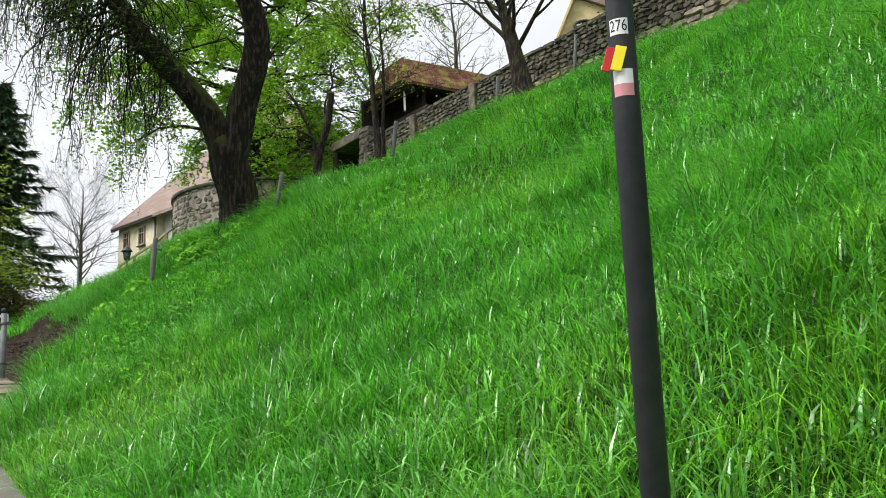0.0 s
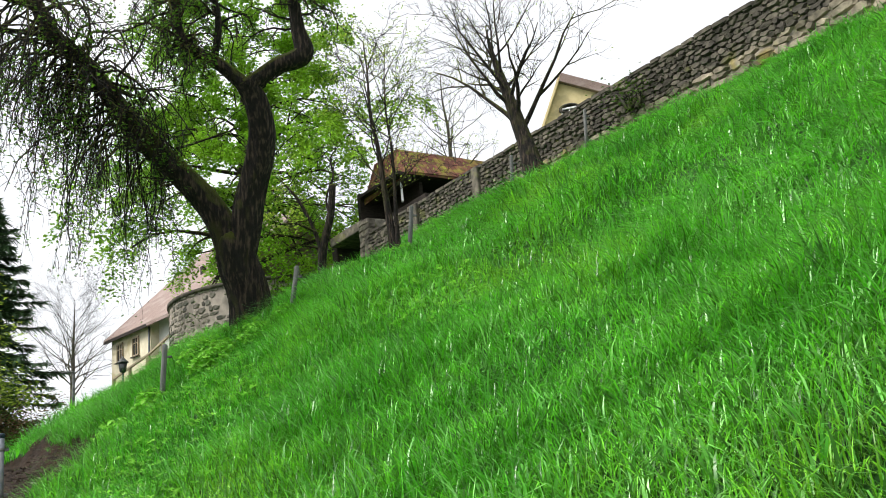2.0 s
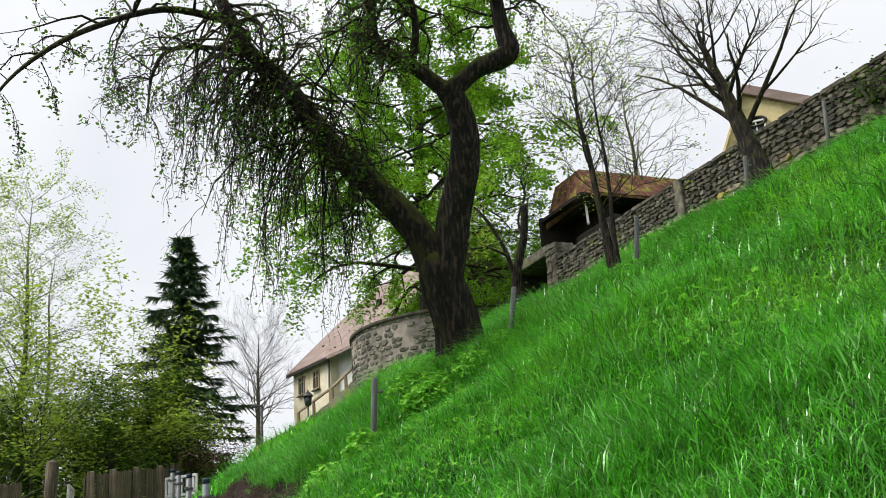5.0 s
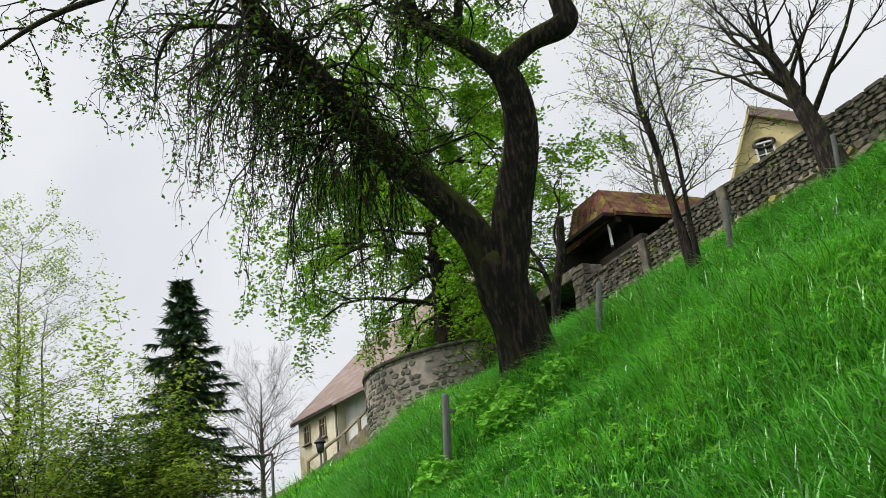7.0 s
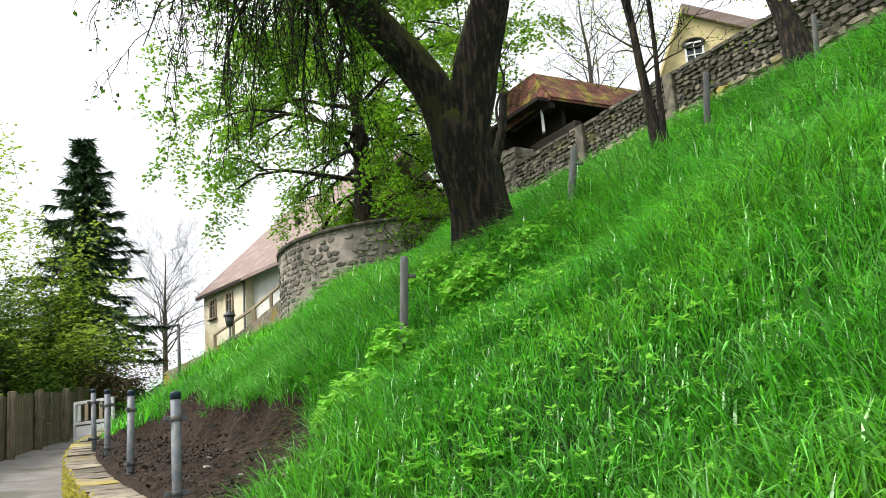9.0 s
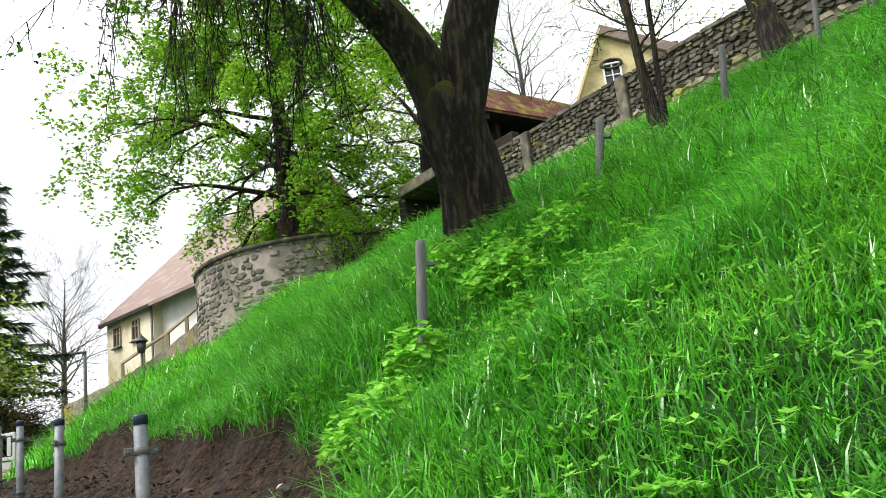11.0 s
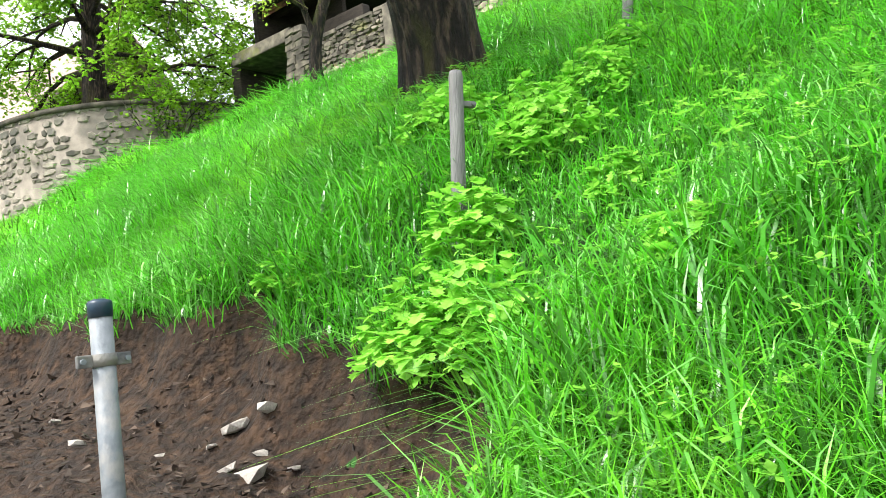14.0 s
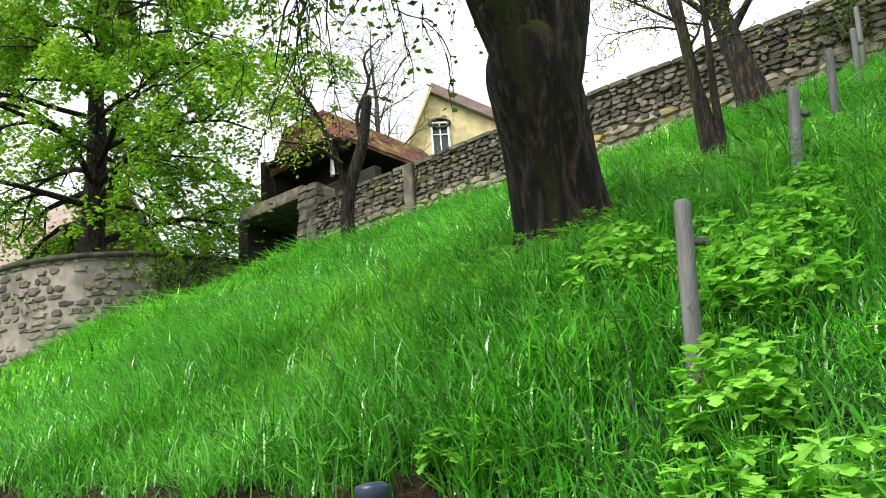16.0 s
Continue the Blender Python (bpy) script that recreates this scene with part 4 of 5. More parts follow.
def build_gable_house():
    # local x to the uphill side, y away from the slope
    ob = thing("gable_house", "yellow rendered castle house with steep gable and arched window", "house", Matrix.Translation((9.84, 58.1, -2.32)) @ pose(0, 0, 0, 0, 0, -12) @ Matrix.Diagonal((1.434, 1.434, 1.434, 1)))
    out = [(-2.9, 7.0), (3.6, 7.0), (3.6, 19.6), (0.0, 21.4), (-1.45, 18.3), (-2.9, 15.2)]
    part("wall", prism([(x, z) for x, z in out], 7.0), M_GABLE, ob)
    for a, b, t in (((-3.05, 14.9), (0.02, 21.55), 0.12), ((0.0, 21.55), (4.1, 19.45), 0.45)):
        d = Vector((b[0] - a[0], 0, b[1] - a[1]))
        o = part("roof", boxed((d.length + 0.1, 7.3, t), None, 0.02), M_ROOF_OLD if t > 0.2 else M_GABLE, ob)
        o.matrix_local = Matrix.Translation(((a[0] + b[0]) / 2, 3.35, (a[1] + b[1]) / 2)) @ pose(0, 0, 0, 0, -math.degrees(math.atan2(d.z, d.x)), 0)
    part("chimney", boxed((0.75, 0.7, 1.2), Matrix.Translation((3.1, 1.2, 20.2)), 0.03), M_STONE_DARK, ob)
    win = window(ob, Matrix.Translation((0.28, -0.03, 19.0)) @ pose(0, 0, 0, 0, 0, 180), 0.75, 1.75, M_FRAME_WHITE)
    o = part("arch", lathe([(0.52, 0), (0.52, 0.12), (0.36, 0.12), (0.36, 0.0)], 20), M_STONE_DARK, ob, "stone window arch")
    o.matrix_local = Matrix.Translation((0.28, -0.02, 19.85)) @ pose(0, 0, 0, 90, 0, 0) @ Matrix.Diagonal((1, 0.5, 1, 1))


build_gable_house()


def build_hut():
    # local x to the uphill side (l), y along the path (s)
    rot = Matrix(((DY, DX, 0, 0), (-DX, DY, 0, 0), (0, 0, 1, 0), (0, 0, 0, 1)))
    ob = thing("timber_hut", "open dark timber hut with mossy red tiled roof", "hut", Matrix.Translation((-1.62, 33.6, 1.52)) @ rot @ Matrix.Diagonal((1.05, 1.05, 1.05, 1)))
    W, DPT, eave, ridge = 5.4, 2.9, 11.62, 13.0
    # rear walls enlarged in near-black so no sky breaks the shaded interior
    part("rear_shade_wall", boxed((0.2, DPT, 4.6), Matrix.Translation((3.8, DPT / 2, 9.4))), M_TIMBER_SHADE, ob)
    part("rear_shade_wall", boxed((4.0, 0.2, 4.6), Matrix.Translation((1.9, DPT + 0.1, 9.4))), M_TIMBER_SHADE, ob)
    part("ceiling", boxed((4.4, DPT, 0.12), Matrix.Translation((2.1, DPT / 2, eave - 0.06))), M_TIMBER_SHADE, ob)
    # added near-black walls give the deep shade under the eave its colour
    part("side_shade_wall", boxed((0.16, DPT - 0.4, 3.6), Matrix.Translation((1.3, DPT / 2 + 0.3, eave - 1.9))), M_TIMBER_SHADE, ob)
    part("front_shade_wall", boxed((3.4, 0.16, 3.6), Matrix.Translation((2.9, 1.5, eave - 1.9))), M_TIMBER_SHADE, ob)
    for px, py in ((3.4, 0.6),):
        part("post", boxed((0.2, 0.2, 2.4), Matrix.Translation((px, py, eave - 1.25)), 0.02), M_TIMBER_SHADE, ob)
    part("beam", boxed((0.2, DPT, 0.24), Matrix.Translation((0.5, DPT / 2, eave - 0.2)), 0.02), M_TIMBER_SHADE, ob)
    part("white_board", prism([(-0.1, 0), (0.1, 0), (0.05, 0.75), (-0.03, 0.8)], 0.08), M_WHITE, ob, "narrow white painted board").matrix_local = Matrix.Translation((0.45, 0.5, 10.62)) @ pose(0, 0, 0, 0, 0, 60)
    # roof shell: hipped at the near end
    e0, e1, r0 = (-0.25, -0.2), (W, DPT + 0.4), 1.25
    corners = [Vector((0.35, -0.1, eave)), Vector((W, -0.1, eave)), Vector((W, DPT, eave)), Vector((0.1, DPT, eave - 0.3)), Vector((0.75, 1.15, ridge)), Vector((W, 1.15, ridge)), Vector((0.75, DPT, ridge))]
    faces = [(0, 1, 5, 4), (0, 4, 6, 3), (4, 5, 2, 6)]
    verts = [c for c in corners] + [c - Vector((0, 0, 0.1)) for c in corners]
    fs = faces + [tuple(i + 7 for i in f[::-1]) for f in faces] + [(0, 7, 8, 1), (3, 10, 7, 0)]
    piece("roof_shell", mesh_from("roof_shell", verts, fs, M_TILE), ob)
    bm = boxed((0.21, 0.30, 0.022), None, 0.006)
    tile = bpy.data.meshes.new("tile")
    bm.to_mesh(tile)
    bm.free()
    tile.materials.append(M_TILE)
    rnd = random.Random(5)

    def tiles(a, b, c, d, limit):
        """Rows of tiles from the eave a-b up to the ridge d-c."""
        rows = 7
        n = 0
        across = (b - a).normalized()
        upv = ((d - a) - across * (d - a).dot(across)).normalized()
        nor = across.cross(upv).normalized()
        for i in range(rows):
            f = (i + 0.5) / rows
            p, q = a.lerp(d, f), b.lerp(c, f)
            k = max(1, int((q - p).length / 0.22))
            for j in range(k):
                if n >= limit:
                    return
                o = piece("tile", tile, ob)
                m = Matrix((across, upv, nor)).transposed().to_4x4()
                o.matrix_local = Matrix.Translation(p.lerp(q, (j + 0.5) / k) + nor * (0.03 + rnd.uniform(0, .012))) @ m @ pose(0, 0, 0, rnd.uniform(4, 7), 0, rnd.uniform(-2, 2))
                n += 1
    tiles(corners[0], corners[1], corners[5], corners[4], 170)
    tiles(corners[3], corners[0], corners[4], corners[6], 120)


build_hut()


def build_passage():
    # local x along the path (s), y to the uphill side (l)
    ob = thing("stair_passage", "dark stair passage under a grey stone slab beside the wall", "passage",
               Matrix.Translation((*at(27.0, WALL_L), 0)) @ pose(0, 0, 0, 0, 0, math.degrees(math.atan2(DY, DX))) @ Matrix.Diagonal((1, -1, 1, 1)))

    def block(name, x0, x1, y0, y1, z0, z1, mat, label=""):
        bm = boxed((x1 - x0, y1 - y0, z1 - z0), Matrix.Translation(((x0 + x1) / 2, (y0 + y1) / 2, (z0 + z1) / 2)), 0.04)
        bmesh.ops.reverse_faces(bm, faces=bm.faces)
        part(name, bm, mat, ob, label)
    block("pier", -0.5, 0.0, 0.1, 0.75, 7.6, 11.0, M_MORTAR, "rubble pier at the end of the old wall")
    block("slab", 0.0, 2.6, 0.05, 2.9, 10.75, 11.1, M_STONE_DARK, "grey stone slab over the passage")
    # near-black panels paint the unlit void in and above the passage
    block("rear_shade_wall", 0.0, 2.6, 2.9, 3.2, 6.5, 12.4, M_TIMBER_SHADE)
    block("side_shade_wall", 2.6, 3.0, 0.3, 3.2, 6.0, 11.05, M_TIMBER_SHADE)
    rnd = random.Random(41)
    ms = stone_meshes(M_STONE_DARK, 4, 17)
    for i in range(26):
        o = piece("stone", rnd.choice(ms), ob)
        o.matrix_local = Matrix.Translation((-0.42 + 0.38 * (i % 2) + rnd.uniform(-.06, .06), 0.1, 8.6 + (i // 2) * 0.19)) @ pose(0, 0, 0, 0, rnd.uniform(-8, 8), rnd.uniform(-6, 6)) @ Matrix.Diagonal((rnd.uniform(.3, .45), 0.3, rnd.uniform(.15, .22), 1))


build_passage()


# ---- posts ----
def build_posts():
    rnd = random.Random(2)
    tagline = "weathered grey fence post with rusty bracket in the grass"
    first = None
    rows = [(-4.39, 12.88, 3.07, 0.82, 5), (-2.73, 13.89, 4.25, 0.84, 11), (-0.96, 15.29, 5.45, 0.78, 8), (1.0, 16.8, 6.74, 0.78, 6), (2.85, 18.35, 8.2, 0.8, 6), (4.8, 19.85, 9.45, 0.8, 5)]
    for i, (x, y, z, h, lean) in enumerate(rows):
        m = Matrix.Translation((x - 0.8 * math.sin(radians(lean * 0.9)), y, z)) @ pose(0, 0, 0, rnd.uniform(-2, 2), lean * 0.9, rnd.uniform(-8, 8))
        if first is None:
            ob = first = thing("fence_post", tagline, "post", m, "old fence posts on the slope")
            part("shaft", lathe([(0.036, -0.5), (0.037, 0.3), (0.036, 0.8), (0.030, 0.825), (0.010, 0.83)], 14), M_WOODPOST, ob)
            for bz in (0.66, 0.12):
                br = part("bracket", boxed((0.13, 0.035, 0.03), Matrix.Translation((0.035, 0, bz)), 0.005), M_ZINC_DARK, ob, "small rusty bracket")
                part("bolt", lathe([(0.012, -0.03), (0.012, 0.03)], 8), M_ZINC_DARK, br).matrix_local = Matrix.Translation((0.085, 0, bz)) @ pose(0, 0, 0, 90, 0, 0)
        else:
            copy_thing(first, m)
    first = None
    for i, (s, l) in enumerate(((12.6, 1.36), (15.2, 1.48), (17.6, 1.62), (19.8, 1.76))):
        x, y = at(s, l)
        m = Matrix.Translation((x, y, float(path_z(s)) + 0.40)) @ pose(0, 0, 0, rnd.uniform(-1, 1), rnd.uniform(-1, 1), 30 + (i and rnd.uniform(-30, 60)))
        if first is None:
            ob = first = thing("barrier_post", "galvanised tube post with dark cap and clamps on the kerb", "post", m, "tube posts along the kerb")
            part("tube", lathe([(0.036, -0.25), (0.036, 0.885)], 24), M_ZINC, ob)
            part("cap", lathe([(0.0385, 0.855), (0.039, 0.90), (0.036, 0.908), (0.02, 0.914)], 24), M_CAP, ob, "dark blue plastic cap")
            for cz in (0.72, 0.20):
                bm = lathe([(0.041, cz - 0.02), (0.041, cz + 0.02)], 24)
                for sx in (-1, 1):
                    box(bm, (0.05, 0.022, 0.04), Matrix.Translation((sx * 0.062, 0, cz)), 0.004)
                cl = part("clamp", bm, M_ZINC_DARK, ob)
                for sx in (-1, 1):
                    part("bolt", lathe([(0.009, -0.022), (0.009, 0.022)], 8), M_ZINC, cl).matrix_local = Matrix.Translation((sx * 0.072, 0, cz)) @ pose(0, 0, 0, 90, 0, 0)
        else:
            copy_thing(first, m)


build_posts()


def wrap(parent, name, mat, radius, angle, width, z0, z1, label="", shear=0.0):
    """A sticker that follows the pole's round side."""
    verts, faces = [], []
    n = 10
    for i in range(n + 1):
        a = math.radians(angle) + (i / n - 0.5) * width / radius
        for z in (z0, z1):
            a2 = a + shear * (z - z0) / radius
            verts.append((radius * math.cos(a2), radius * math.sin(a2), z))
    for i in range(n):
        faces.append((2 * i, 2 * i + 2, 2 * i + 3, 2 * i + 1))
    return piece(name, mesh_from(name, verts, faces, mat, True), parent, label)


def build_pole():
    base = spot(1.21, 1.20)
    ob = thing("marker_pole", "dark anthracite painted metal pole with number and trail stickers", "pole", Matrix.Translation((0.19, 2.22, base.z)))
    zb = base.z
    part("shaft", lathe([(0.0285, -0.3), (0.0285, 2.6), (0.025, 2.62)], 32), M_POLE, ob)
    face = math.degrees(math.atan2(0.516 - 2.22, -0.192 - 0.19))
    r = 0.0291
    plate = wrap(ob, "number_plate", M_WHITE, r, face - 10, 0.041, 2.317 - zb, 2.352 - zb, "white number sticker")
    font = bpy.data.curves.new("number", "FONT")
    font.body, font.size, font.align_x, font.align_y = "276", 0.035, "CENTER", "CENTER"
    tmp = new("number_text", font)
    me = bpy.data.meshes.new_from_object(tmp)
    bpy.data.objects.remove(tmp)
    for v in me.vertices:
        a = math.radians(face - 10) + v.co.x * 0.72 / r
        v.co = ((r + 0.0008) * math.cos(a), (r + 0.0008) * math.sin(a), 2.335 - zb + v.co.y)
    me.materials.append(M_BLACK)
    piece("number", me, plate, "black digits 276")
    wrap(ob, "trail_mark", M_WHITE, r, face - 5, 0.044, 2.211 - zb, 2.242 - zb, "white and faded pink trail sticker")
    wrap(ob, "trail_mark", M_PINK, r, face - 5, 0.044, 2.185 - zb, 2.211 - zb, "faded pink half of the trail sticker")
    for name, mat, w in (("trail_plate", M_RED, 0.018), ("trail_plate", M_YELLOW, 0.023)):
        pl = part(name, boxed((w, 0.004, 0.053), None, 0.001), mat, ob, "small red and yellow trail plate, tilted")
        dirv = Vector((math.cos(math.radians(face)), math.sin(math.radians(face)), 0))
        sidev = Vector((-dirv.y, dirv.x, 0))
        pl.matrix_local = Matrix.Translation(dirv * 0.032 + sidev * (-0.0290 if mat is M_RED else -0.0085) + Vector((0, 0, 2.264 - zb))) @ Matrix((sidev, -dirv, Vector((0, 0, 1)))).transposed().to_4x4() @ pose(0, 0, 0, 0, 17, 0)


build_pole()


# ---- board fence, barriers, lamps ----
def build_fence():
    rnd = random.Random(6)
    meshes = []
    for i in range(4):
        bm = boxed((0.15, 0.024, 1.25), Matrix.Translation((0, 0, 0.62)), 0.005)
        me = bpy.data.meshes.new("board")
        bm.to_mesh(me)
        bm.free()
        me.materials.append(M_BOARD)
        meshes.append(me)
    fence = thing("board_fence", "tall weathered wooden board fence along the path", "fence")
    s = 22.6
    while s < 46:
        l = -0.5 + float(bend(s))
        x, y = at(s, l)
        tang = math.degrees(math.atan2(DY, DX)) - math.degrees(math.atan(0.025 * max(0, min(s, 30) - 14.5)))
        o = piece("board", rnd.choice(meshes), fence)
        o.matrix_world = Matrix.Translation((x, y, float(path_z(s)) - 0.03 + rnd.uniform(-.03, .03))) @ pose(0, 0, 0, rnd.uniform(-1.5, 1.5), rnd.uniform(-1, 1), tang + rnd.uniform(-3, 3))
        if int(s * 6.2) % 14 == 0:
            p = part("post", boxed((0.14, 0.14, 1.35), Matrix.Translation((0, 0, 0.62)), 0.015), M_BOARD, fence)
            p.matrix_world = Matrix.Translation((x, y, float(path_z(s)))) @ pose(0, 0, 0, 0, 0, tang) @ Matrix.Translation((0, -0.1, 0))
        s += 0.162
    old = thing("board_fence", "dark weathered wooden board fence beside the path", "fence")
    s = 15.0
    while s < 20.4:
        l = -1.2 + float(bend(s))
        x, y = at(s, l)
        o = piece("board", rnd.choice(meshes), old)
        o.matrix_world = Matrix.Translation((x, y, float(path_z(s)) - 0.05 + rnd.uniform(-.03, .03))) @ pose(0, 0, 0, 0, rnd.uniform(-1, 1), math.degrees(math.atan2(DY, DX)) - 5)
        s += 0.162
    for s in (20.6,):
        x, y = at(s, -0.75 + float(bend(s)))
        p = part("post", lathe([(0.11, -0.3), (0.11, 1.5), (0.07, 1.55)], 12), M_BOARD, old, "round dark wooden post")
        p.matrix_world = Matrix.Translation((x, y, float(path_z(s))))


build_fence()


def build_barriers():
    first = None
    for s, l, turn in ((21.9, 0.05, -4), (27.22, 2.72, 32)):
        x, y = at(s, l)
        m = Matrix.Translation((x, y, float(path_z(s)) + 0.02)) @ pose(0, 0, 0, 0, 0, math.degrees(math.atan2(DY, DX)) + turn)
        if first is None:
            ob = first = thing("site_barrier", "white plastic site barrier with red stripes across the gap", "barrier", m, "site barriers")
            for x in (-0.62, 0.62):
                part("upright", boxed((0.06, 0.05, 1.0), Matrix.Translation((x, 0, 0.5)), 0.01), M_BARRIER, ob)
            for z in (0.12, 0.52, 0.98):
                part("rail", boxed((1.3, 0.05, 0.07), Matrix.Translation((0, 0, z)), 0.01), M_BARRIER, ob)
            part("panel", boxed((1.2, 0.02, 0.32), Matrix.Translation((0, 0, 0.3)), 0.004), M_BARRIER, ob)
            for i in range(5):
                part("stripe", boxed((0.1, 0.024, 0.36), Matrix.Translation((-0.48 + i * 0.24, 0, 0.75)), 0.003), M_FRAME if i % 2 else M_BARRIER, ob)
            for x in (-0.45, 0.45):
                part("foot", boxed((0.12, 0.5, 0.05), Matrix.Translation((x, 0, 0.03)), 0.01), M_CAP, ob)
        else:
            copy_thing(first, m)


build_barriers()


def build_lamps():
    x, y = -15.1, 35.3
    ob = thing("lamp_post", "slim grey lamp post beside the ramp", "lamp post", Matrix.Translation((x, y, 3.6)))
    part("shaft", lathe([(0.07, -0.5), (0.06, 2.0), (0.05, 3.75)], 12), M_ZINC_DARK, ob)
    part("head", boxed((0.5, 0.16, 0.07), Matrix.Translation((-0.2, 0, 3.75)), 0.02), M_ZINC_DARK, ob)
    ob = thing("lantern", "small dark lantern on the ramp wall", "lantern", Matrix.Translation((-14.0, 37.6, 6.4)))
    part("post", lathe([(0.05, -2.0), (0.04, 1.1)], 10), M_ZINC_DARK, ob)
    part("housing", lathe([(0.09, 1.1), (0.14, 1.15), (0.19, 1.5), (0.10, 1.52)], 8), M_GLASS, ob)
    part("hood", lathe([(0.25, 1.5), (0.22, 1.55), (0.05, 1.72), (0.02, 1.8)], 8), M_ZINC_DARK, ob, "dark metal hood")


build_lamps()


# ---- bare soil and broken stones ----
def build_soil():
    ss, rel = np.arange(11.2, 21.6, 0.04), np.arange(1.36, 3.1, 0.035)
    verts, faces = [], []
    keep = {}
    for i, s in enumerate(ss):
        for j, q in enumerate(rel):
            l = q + float(bend(s))
            x, y = at(s, l)
            lump = 0.05 * noise.noise((x * 2.4, y * 2.4, 0)) + 0.045 * noise.noise((x * 7, y * 7, 3)) + 0.022 * noise.noise((x * 19, y * 19, 5))
            verts.append((x, y, ground(s, l) + 0.075 + lump))
            keep[i, j] = float(dirt(s, l)) > 0.25
    n = len(rel)
    for i in range(len(ss) - 1):
        for j in range(n - 1):
            if keep[i, j] or keep[i + 1, j + 1]:
                faces.append((i * n + j, i * n + j + 1, (i + 1) * n + j + 1, (i + 1) * n + j))
    me = mesh_from("soil_patch", verts, faces, M_SOIL, True)
    tagged(new("soil_patch", me), "freshly scraped bare dark soil beside the kerb", "soil", kind="structure")
    rnd = random.Random(14)

    def rock(size, seed):
        bm = bmesh.new()
        bmesh.ops.create_icosphere(bm, subdivisions=1, radius=1)
        for v in bm.verts:
            d = 1 + 0.75 * noise.noise(v.co * 1.7 + Vector((seed * 7.1, 0, 0)))
            v.co = Vector((v.co.x * d, v.co.y * d * 0.8, max(min(v.co.z, 0.55), -0.6) * d * 0.5))
        me = bpy.data.meshes.new("broken_stone")
        bm.to_mesh(me)
        bm.free()
        me.materials.append(M_ROCK)
        return me
    kinds = [rock(1, i) for i in range(5)]
    for s, l, r in ((13.44, 2.40, .085), (13.25, 2.46, .075), (13.06, 2.19, .10), (13.2, 2.18, .05), (13.15, 2.33, .045), (14.04, 1.94, .045), (13.45, 2.28, .03), (12.9, 2.3, .03), (14.6, 2.1, .03), (13.6, 2.1, .028)):
        o = new("broken_stone", rnd.choice(kinds))
        o.matrix_world = Matrix.Translation(spot(s, l, 0.1)) @ pose(0, 0, 0, rnd.uniform(-25, 25), rnd.uniform(-25, 25), rnd.uniform(0, 360)) @ Matrix.Diagonal((r, r, r, 1))
        tagged(o, "pale broken stone lying on the bare soil", "stone", "broken stones on the soil")
    verts, faces = [], []
    for i in range(2200):
        s, q = rnd.uniform(11.8, 20), rnd.uniform(1.4, 2.7)
        l = q + float(bend(s))
        if float(dirt(s, l)) < 0.5:
            continue
        c = spot(s, l, 0.095)
        r = rnd.uniform(0.005, 0.02)
        k = len(verts)
        verts += [c + Vector((rnd.gauss(0, r), rnd.gauss(0, r), abs(rnd.gauss(0, r)))) for _ in range(4)]
        faces += [(k, k + 1, k + 2), (k, k + 2, k + 3), (k, k + 3, k + 1), (k + 1, k + 3, k + 2)]
    tagged(new("soil_crumbs", mesh_from("soil_crumbs", verts, faces, M_CRUMB)), "small pebbles and crumbs strewn on the soil", "pebbles", kind="stuff")


build_soil()


# ---- herbs ----
def lobed_leaf(verts, faces, c, way, size, r):
    side = way.cross(Vector((0, 0, 1)))
    side = (side if side.length > 0.01 else Vector((1, 0, 0))).normalized()
    nor = side.cross(way).normalized()
    k = len(verts)
    outline = ((0, 0), (.14, .26), (.32, .44), (.42, .25), (.54, .50), (.68, .27), (.84, .38), (1, 0), (.84, -.38), (.68, -.27), (.54, -.50), (.42, -.25), (.32, -.44), (.14, -.26))
    verts.append(c + way * size * 0.5 - nor * size * 0.05)
    for f, w in outline:
        verts.append(c + way * size * f + side * size * w * r.uniform(0.85, 1.1) + nor * size * (abs(w) * 0.22 - 0.25 * f * f))
    n = len(outline)
    for i in range(n):
        faces.append((k, k + 1 + i, k + 1 + (i + 1) % n))


def celandine(seed, place, radius, height, count, size=0.066):
    r = random.Random(seed)
    g = Growth(seed)
    base = Vector(place)
    verts, faces = [], []
    for i in range(count):
        a, d = r.uniform(0, 2 * math.pi), radius * math.sqrt(r.random())
        h = height * (1 - 0.55 * (d / radius) ** 2) * r.uniform(0.45, 1.05)
        foot = base + Vector((math.cos(a) * d * 0.35, math.sin(a) * d * 0.35, -0.03))
        tip = base + Vector((math.cos(a) * d, math.sin(a) * d, h + 0.35 * (math.cos(a) * DY - math.sin(a) * DX) * d))
        if i % 3 == 0:
            tube(g.twig, g.twigf, [foot, foot.lerp(tip, 0.5) + Vector((0, 0, h * 0.12)), tip], [0.004, 0.003, 0.002], 3)
        for q in range(3):
            w = Vector((math.cos(a + (q - 1) * 1.1), math.sin(a + (q - 1) * 1.1), r.uniform(-0.7, 0.7))).normalized()
            lobed_leaf(verts, faces, tip, w, size * r.uniform(0.6, 1.25), r)
    ob = thing("celandine_plant", "leafy bright green celandine plant among the grass", "plant", Matrix.Translation(base), "leafy plants on the slope")
    inv = Matrix.Translation(-base)
    for n2, me in (("stalk", mesh_from("stalk", g.twig, g.twigf, M_LEAF_BRIGHT)), ("foliage", mesh_from("foliage", verts, faces, M_LEAF_BRIGHT))):
        me.transform(inv)
        piece(n2, me, ob)["kind"] = "stuff"


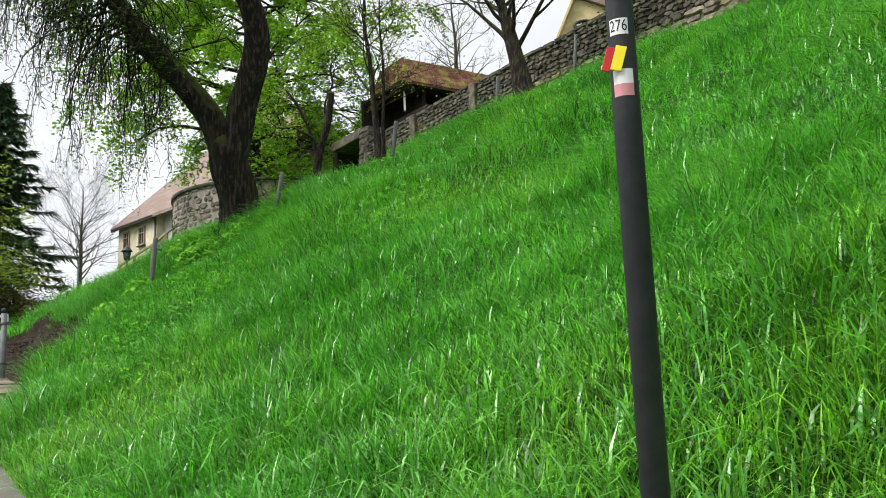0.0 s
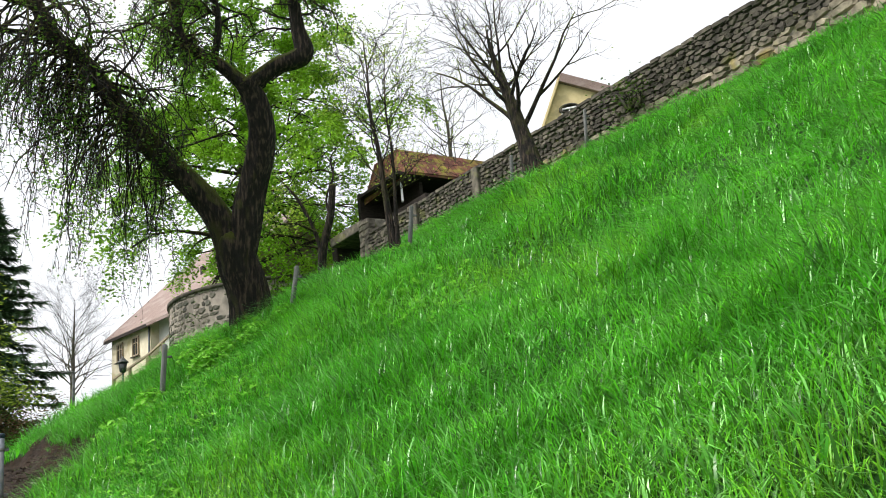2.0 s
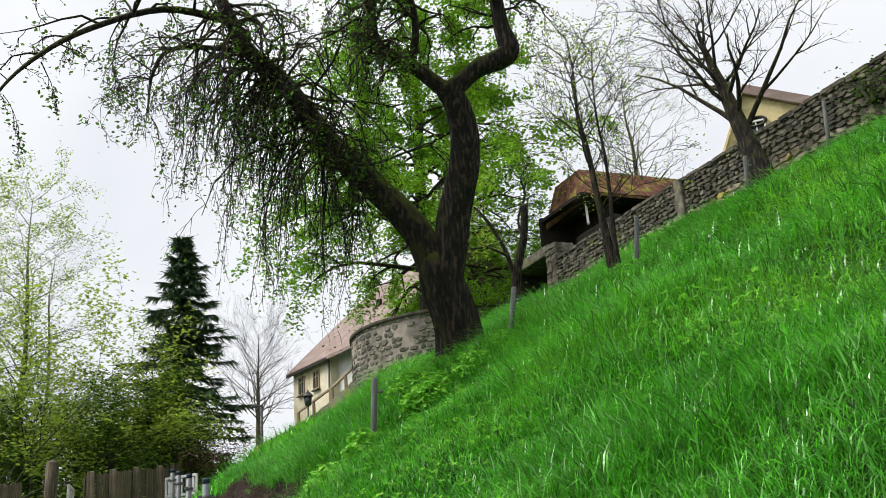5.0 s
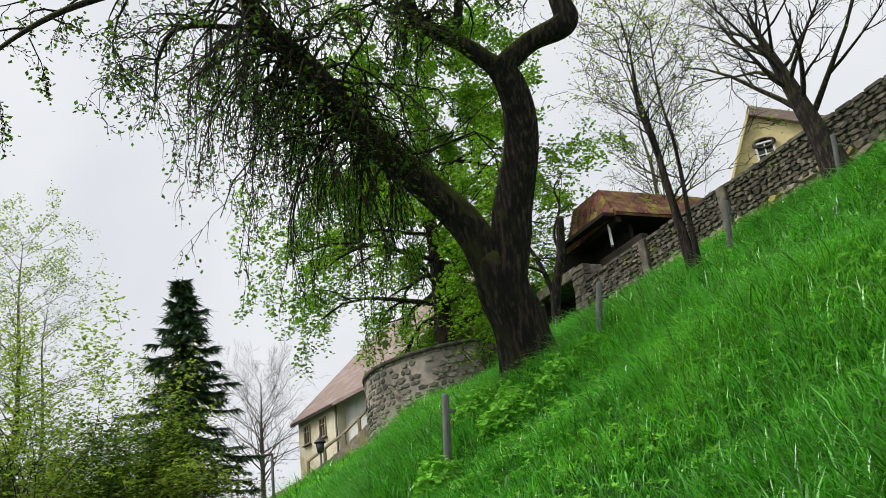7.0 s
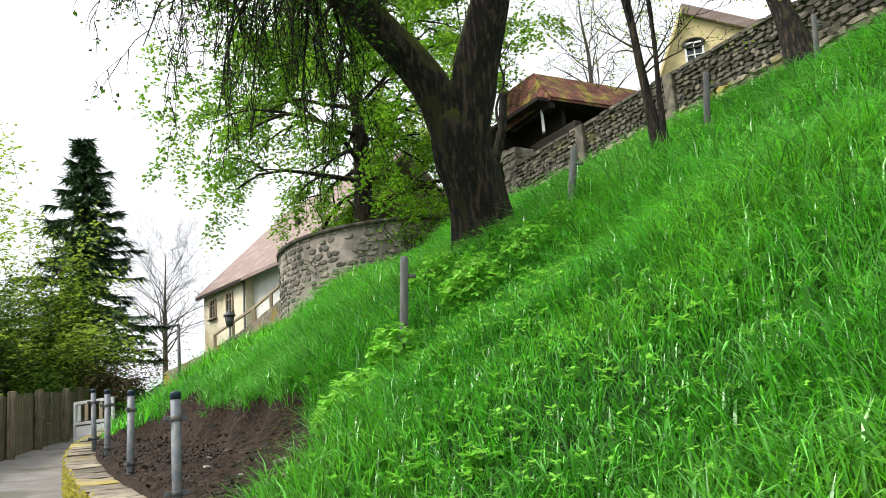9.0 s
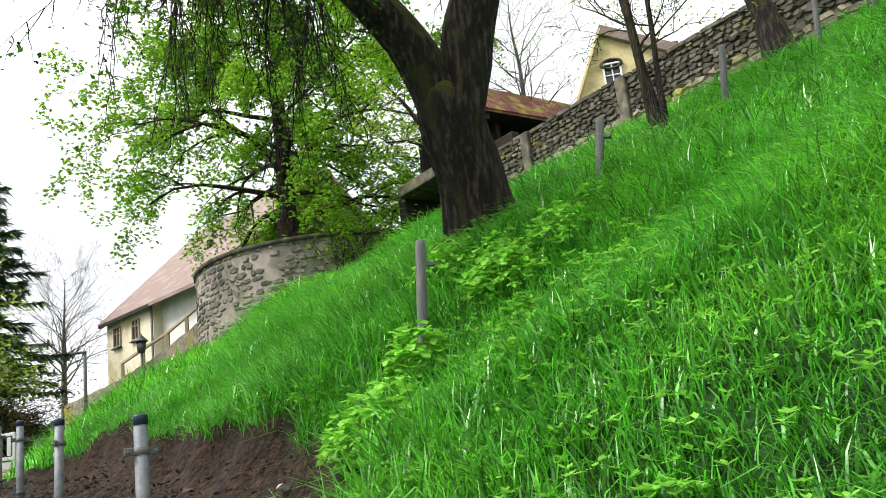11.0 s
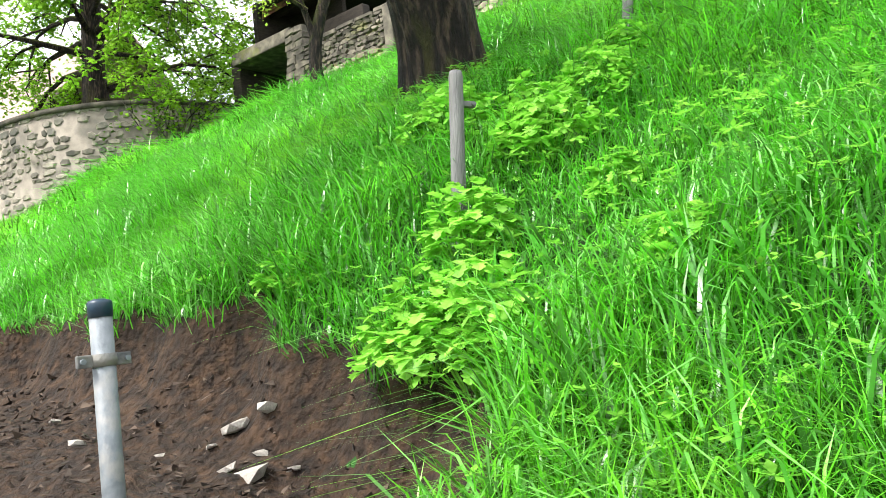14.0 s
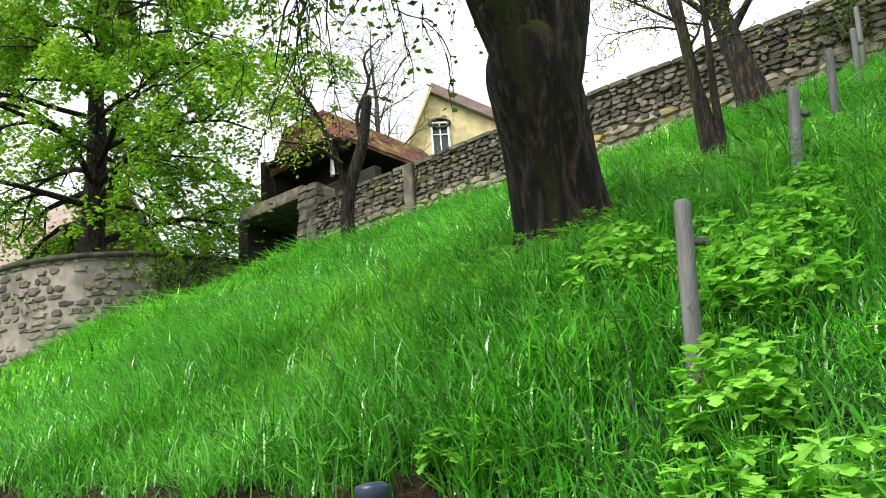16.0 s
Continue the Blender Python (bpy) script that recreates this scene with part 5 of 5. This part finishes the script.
for i, (s, l, rad, h, n) in enumerate(((12.42, 3.02, .27, .40, 120), (12.0, 2.50, .36, .42, 170), (12.36, 2.56, .32, .36, 120), (13.25, 3.95, .33, .34, 100), (12.5, 3.85, .34, .36, 110), (12.5, 4.5, .32, .34, 100),
                                        (11.3, 2.8, .18, .24, 40), (12.75, 4.1, .30, .30, 80), (12.55, 5.0, .28, .30, 70), (12.75, 5.6, .3, .28, 60), (11.9, 3.5, .15, .2, 30), (13.5, 2.85, .22, .2, 50),
                                        (12.8, 7.2, .3, .25, 50), (9.85, 2.2, .09, .12, 14), (12.9, 6.3, .3, .25, 50))):
    celandine(100 + i, spot(s, l), rad * 0.82, h * 1.1, n)


# ---- meadow grass ----
def blades(name, label, count, s_range, l_range, height, width, levels, seed, mat=M_GRASS):
    rng = np.random.default_rng(seed)
    s = rng.uniform(*s_range, count)
    rel = l_range[0] + (l_range[1] - l_range[0]) * rng.random(count)
    l = rel + bend(s) * (1 - smooth(2, 12, rel))
    clump = np.sin(s * 2.1 + l * 1.3) + np.sin(s * 0.9 - l * 1.9 + 1.0) + 0.7 * np.sin(s * 5.3 + l * 4.1)
    clump = np.maximum(clump, -1.0)
    ok = (dirt(s, l) < 0.3) & (l - bend(s) > 1.47 - 0.6 * (1 - smooth(9.5, 11.2, s))) & (rng.random(count) < 0.92 + 0.08 * clump)
    s, l, clump = s[ok], l[ok], clump[ok]
    n = len(s)
    z = relief(s, l) - 0.02
    x, y = OX + DX * s + DY * l, OY + DY * s - DX * l
    h = height * rng.uniform(0.45, 1.2, n) * (1 + 0.3 * clump)
    w = width * rng.uniform(0.6, 1.3, n)
    turn = rng.uniform(0, 2 * np.pi, n)
    lean = rng.uniform(0.25, 1.5, n)
    bx, by = np.cos(turn) * lean - DY * 0.06, np.sin(turn) * lean + DX * 0.06
    cx, cy = -np.sin(turn + rng.uniform(-.7, .7, n)), np.cos(turn)
    rows = []
    for i in range(levels + 1):
        t = i / levels
        px, py = x + bx * h * (0.25 * t + 0.75 * t ** 3), y + by * h * (0.25 * t + 0.75 * t ** 3)
        pz = z + h * (t - 0.5 * lean * t ** 3.0)
        half = w * 0.5 * (0.75 + 0.5 * t) * (1 - t ** 3)
        if i < levels:
            rows.append(np.stack([px - cx * half, py - cy * half, pz], -1))
            rows.append(np.stack([px + cx * half, py + cy * half, pz], -1))
        else:
            rows.append(np.stack([px, py, pz], -1))
    k = 2 * levels + 1
    verts = np.stack(rows, 1).reshape(-1, 3)
    loops, starts = [], []
    base = np.arange(n)[:, None] * k
    quads = np.concatenate([base + np.array([[2 * i, 2 * i + 1, 2 * i + 3, 2 * i + 2]]) for i in range(levels - 1)], 1).reshape(n, -1)
    tri = base + np.array([[2 * levels - 2, 2 * levels - 1, 2 * levels]])
    loops = np.concatenate([quads, tri], 1).ravel()
    per = np.array([4] * (levels - 1) + [3])
    total = np.tile(per, n)
    starts = np.concatenate([[0], np.cumsum(total)[:-1]])
    me = bpy.data.meshes.new(name)
    me.vertices.add(len(verts))
    me.vertices.foreach_set("co", verts.astype(np.float32).ravel())
    me.loops.add(len(loops))
    me.loops.foreach_set("vertex_index", loops.astype(np.int32))
    me.polygons.add(len(total))
    me.polygons.foreach_set("loop_start", starts.astype(np.int32))
    me.polygons.foreach_set("use_smooth", np.ones(len(total), bool))
    me.update(calc_edges=True)
    me.materials.append(mat)
    tagged(new(name, me), label, "grass", kind="stuff")


blades("meadow_grass", "long lush green spring grass on the slope", 215000, (-1.5, 20.0), (0.85, 5.6), 0.30, 0.0078, 3, 1)
# this layer carries the bluish sky highlights in its colour
blades("meadow_grass", "broad grass blades bending over, tinted bluish for sky sheen", 80000, (-1.0, 20.0), (0.9, 5.8), 0.33, 0.0130, 3, 4, M_GRASS_SHEEN)
blades("meadow_grass", "long green grass on the upper slope", 180000, (-1.0, 24.0), (5.6, 14.35), 0.27, 0.0125, 2, 2)
blades("meadow_grass", "broad upper slope grass blades, tinted bluish for sky sheen", 70000, (-1.0, 24.0), (5.6, 14.3), 0.31, 0.0195, 2, 5, M_GRASS_SHEEN)
blades("meadow_grass", "long green grass on the far shoulder of the slope", 70000, (20.0, 44.0), (1.45, 13.8), 0.40, 0.024, 2, 3)


# ---- small weeds between the blades ----
def build_weeds():
    r = random.Random(77)
    verts, faces = [], []
    for i in range(2200):
        s, q = r.uniform(7.5, 14.5), 1.75 + 3.6 * r.random() ** 1.3
        if float(dirt(s, q)) > 0.2:
            continue
        c = spot(s, q, r.uniform(0.06, 0.24))
        n = r.choice((5, 6, 7))
        size = r.uniform(0.03, 0.065)
        for k in range(n):
            a = 2 * math.pi * k / n + r.uniform(-.3, .3)
            w = Vector((math.cos(a), math.sin(a), r.uniform(-.3, .5))).normalized()
            sd = w.cross(Vector((0, 0, 1))).normalized() * size * 0.24
            j = len(verts)
            verts += [c, c + w * size * 0.55 + sd, c + w * size, c + w * size * 0.55 - sd]
            faces += [(j, j + 1, j + 2, j + 3)]
    tagged(new("meadow_weeds", mesh_from("meadow_weeds", verts, faces, M_LEAF_BRIGHT)), "small bright leafy weeds scattered in the grass", "weeds", kind="stuff")


build_weeds()
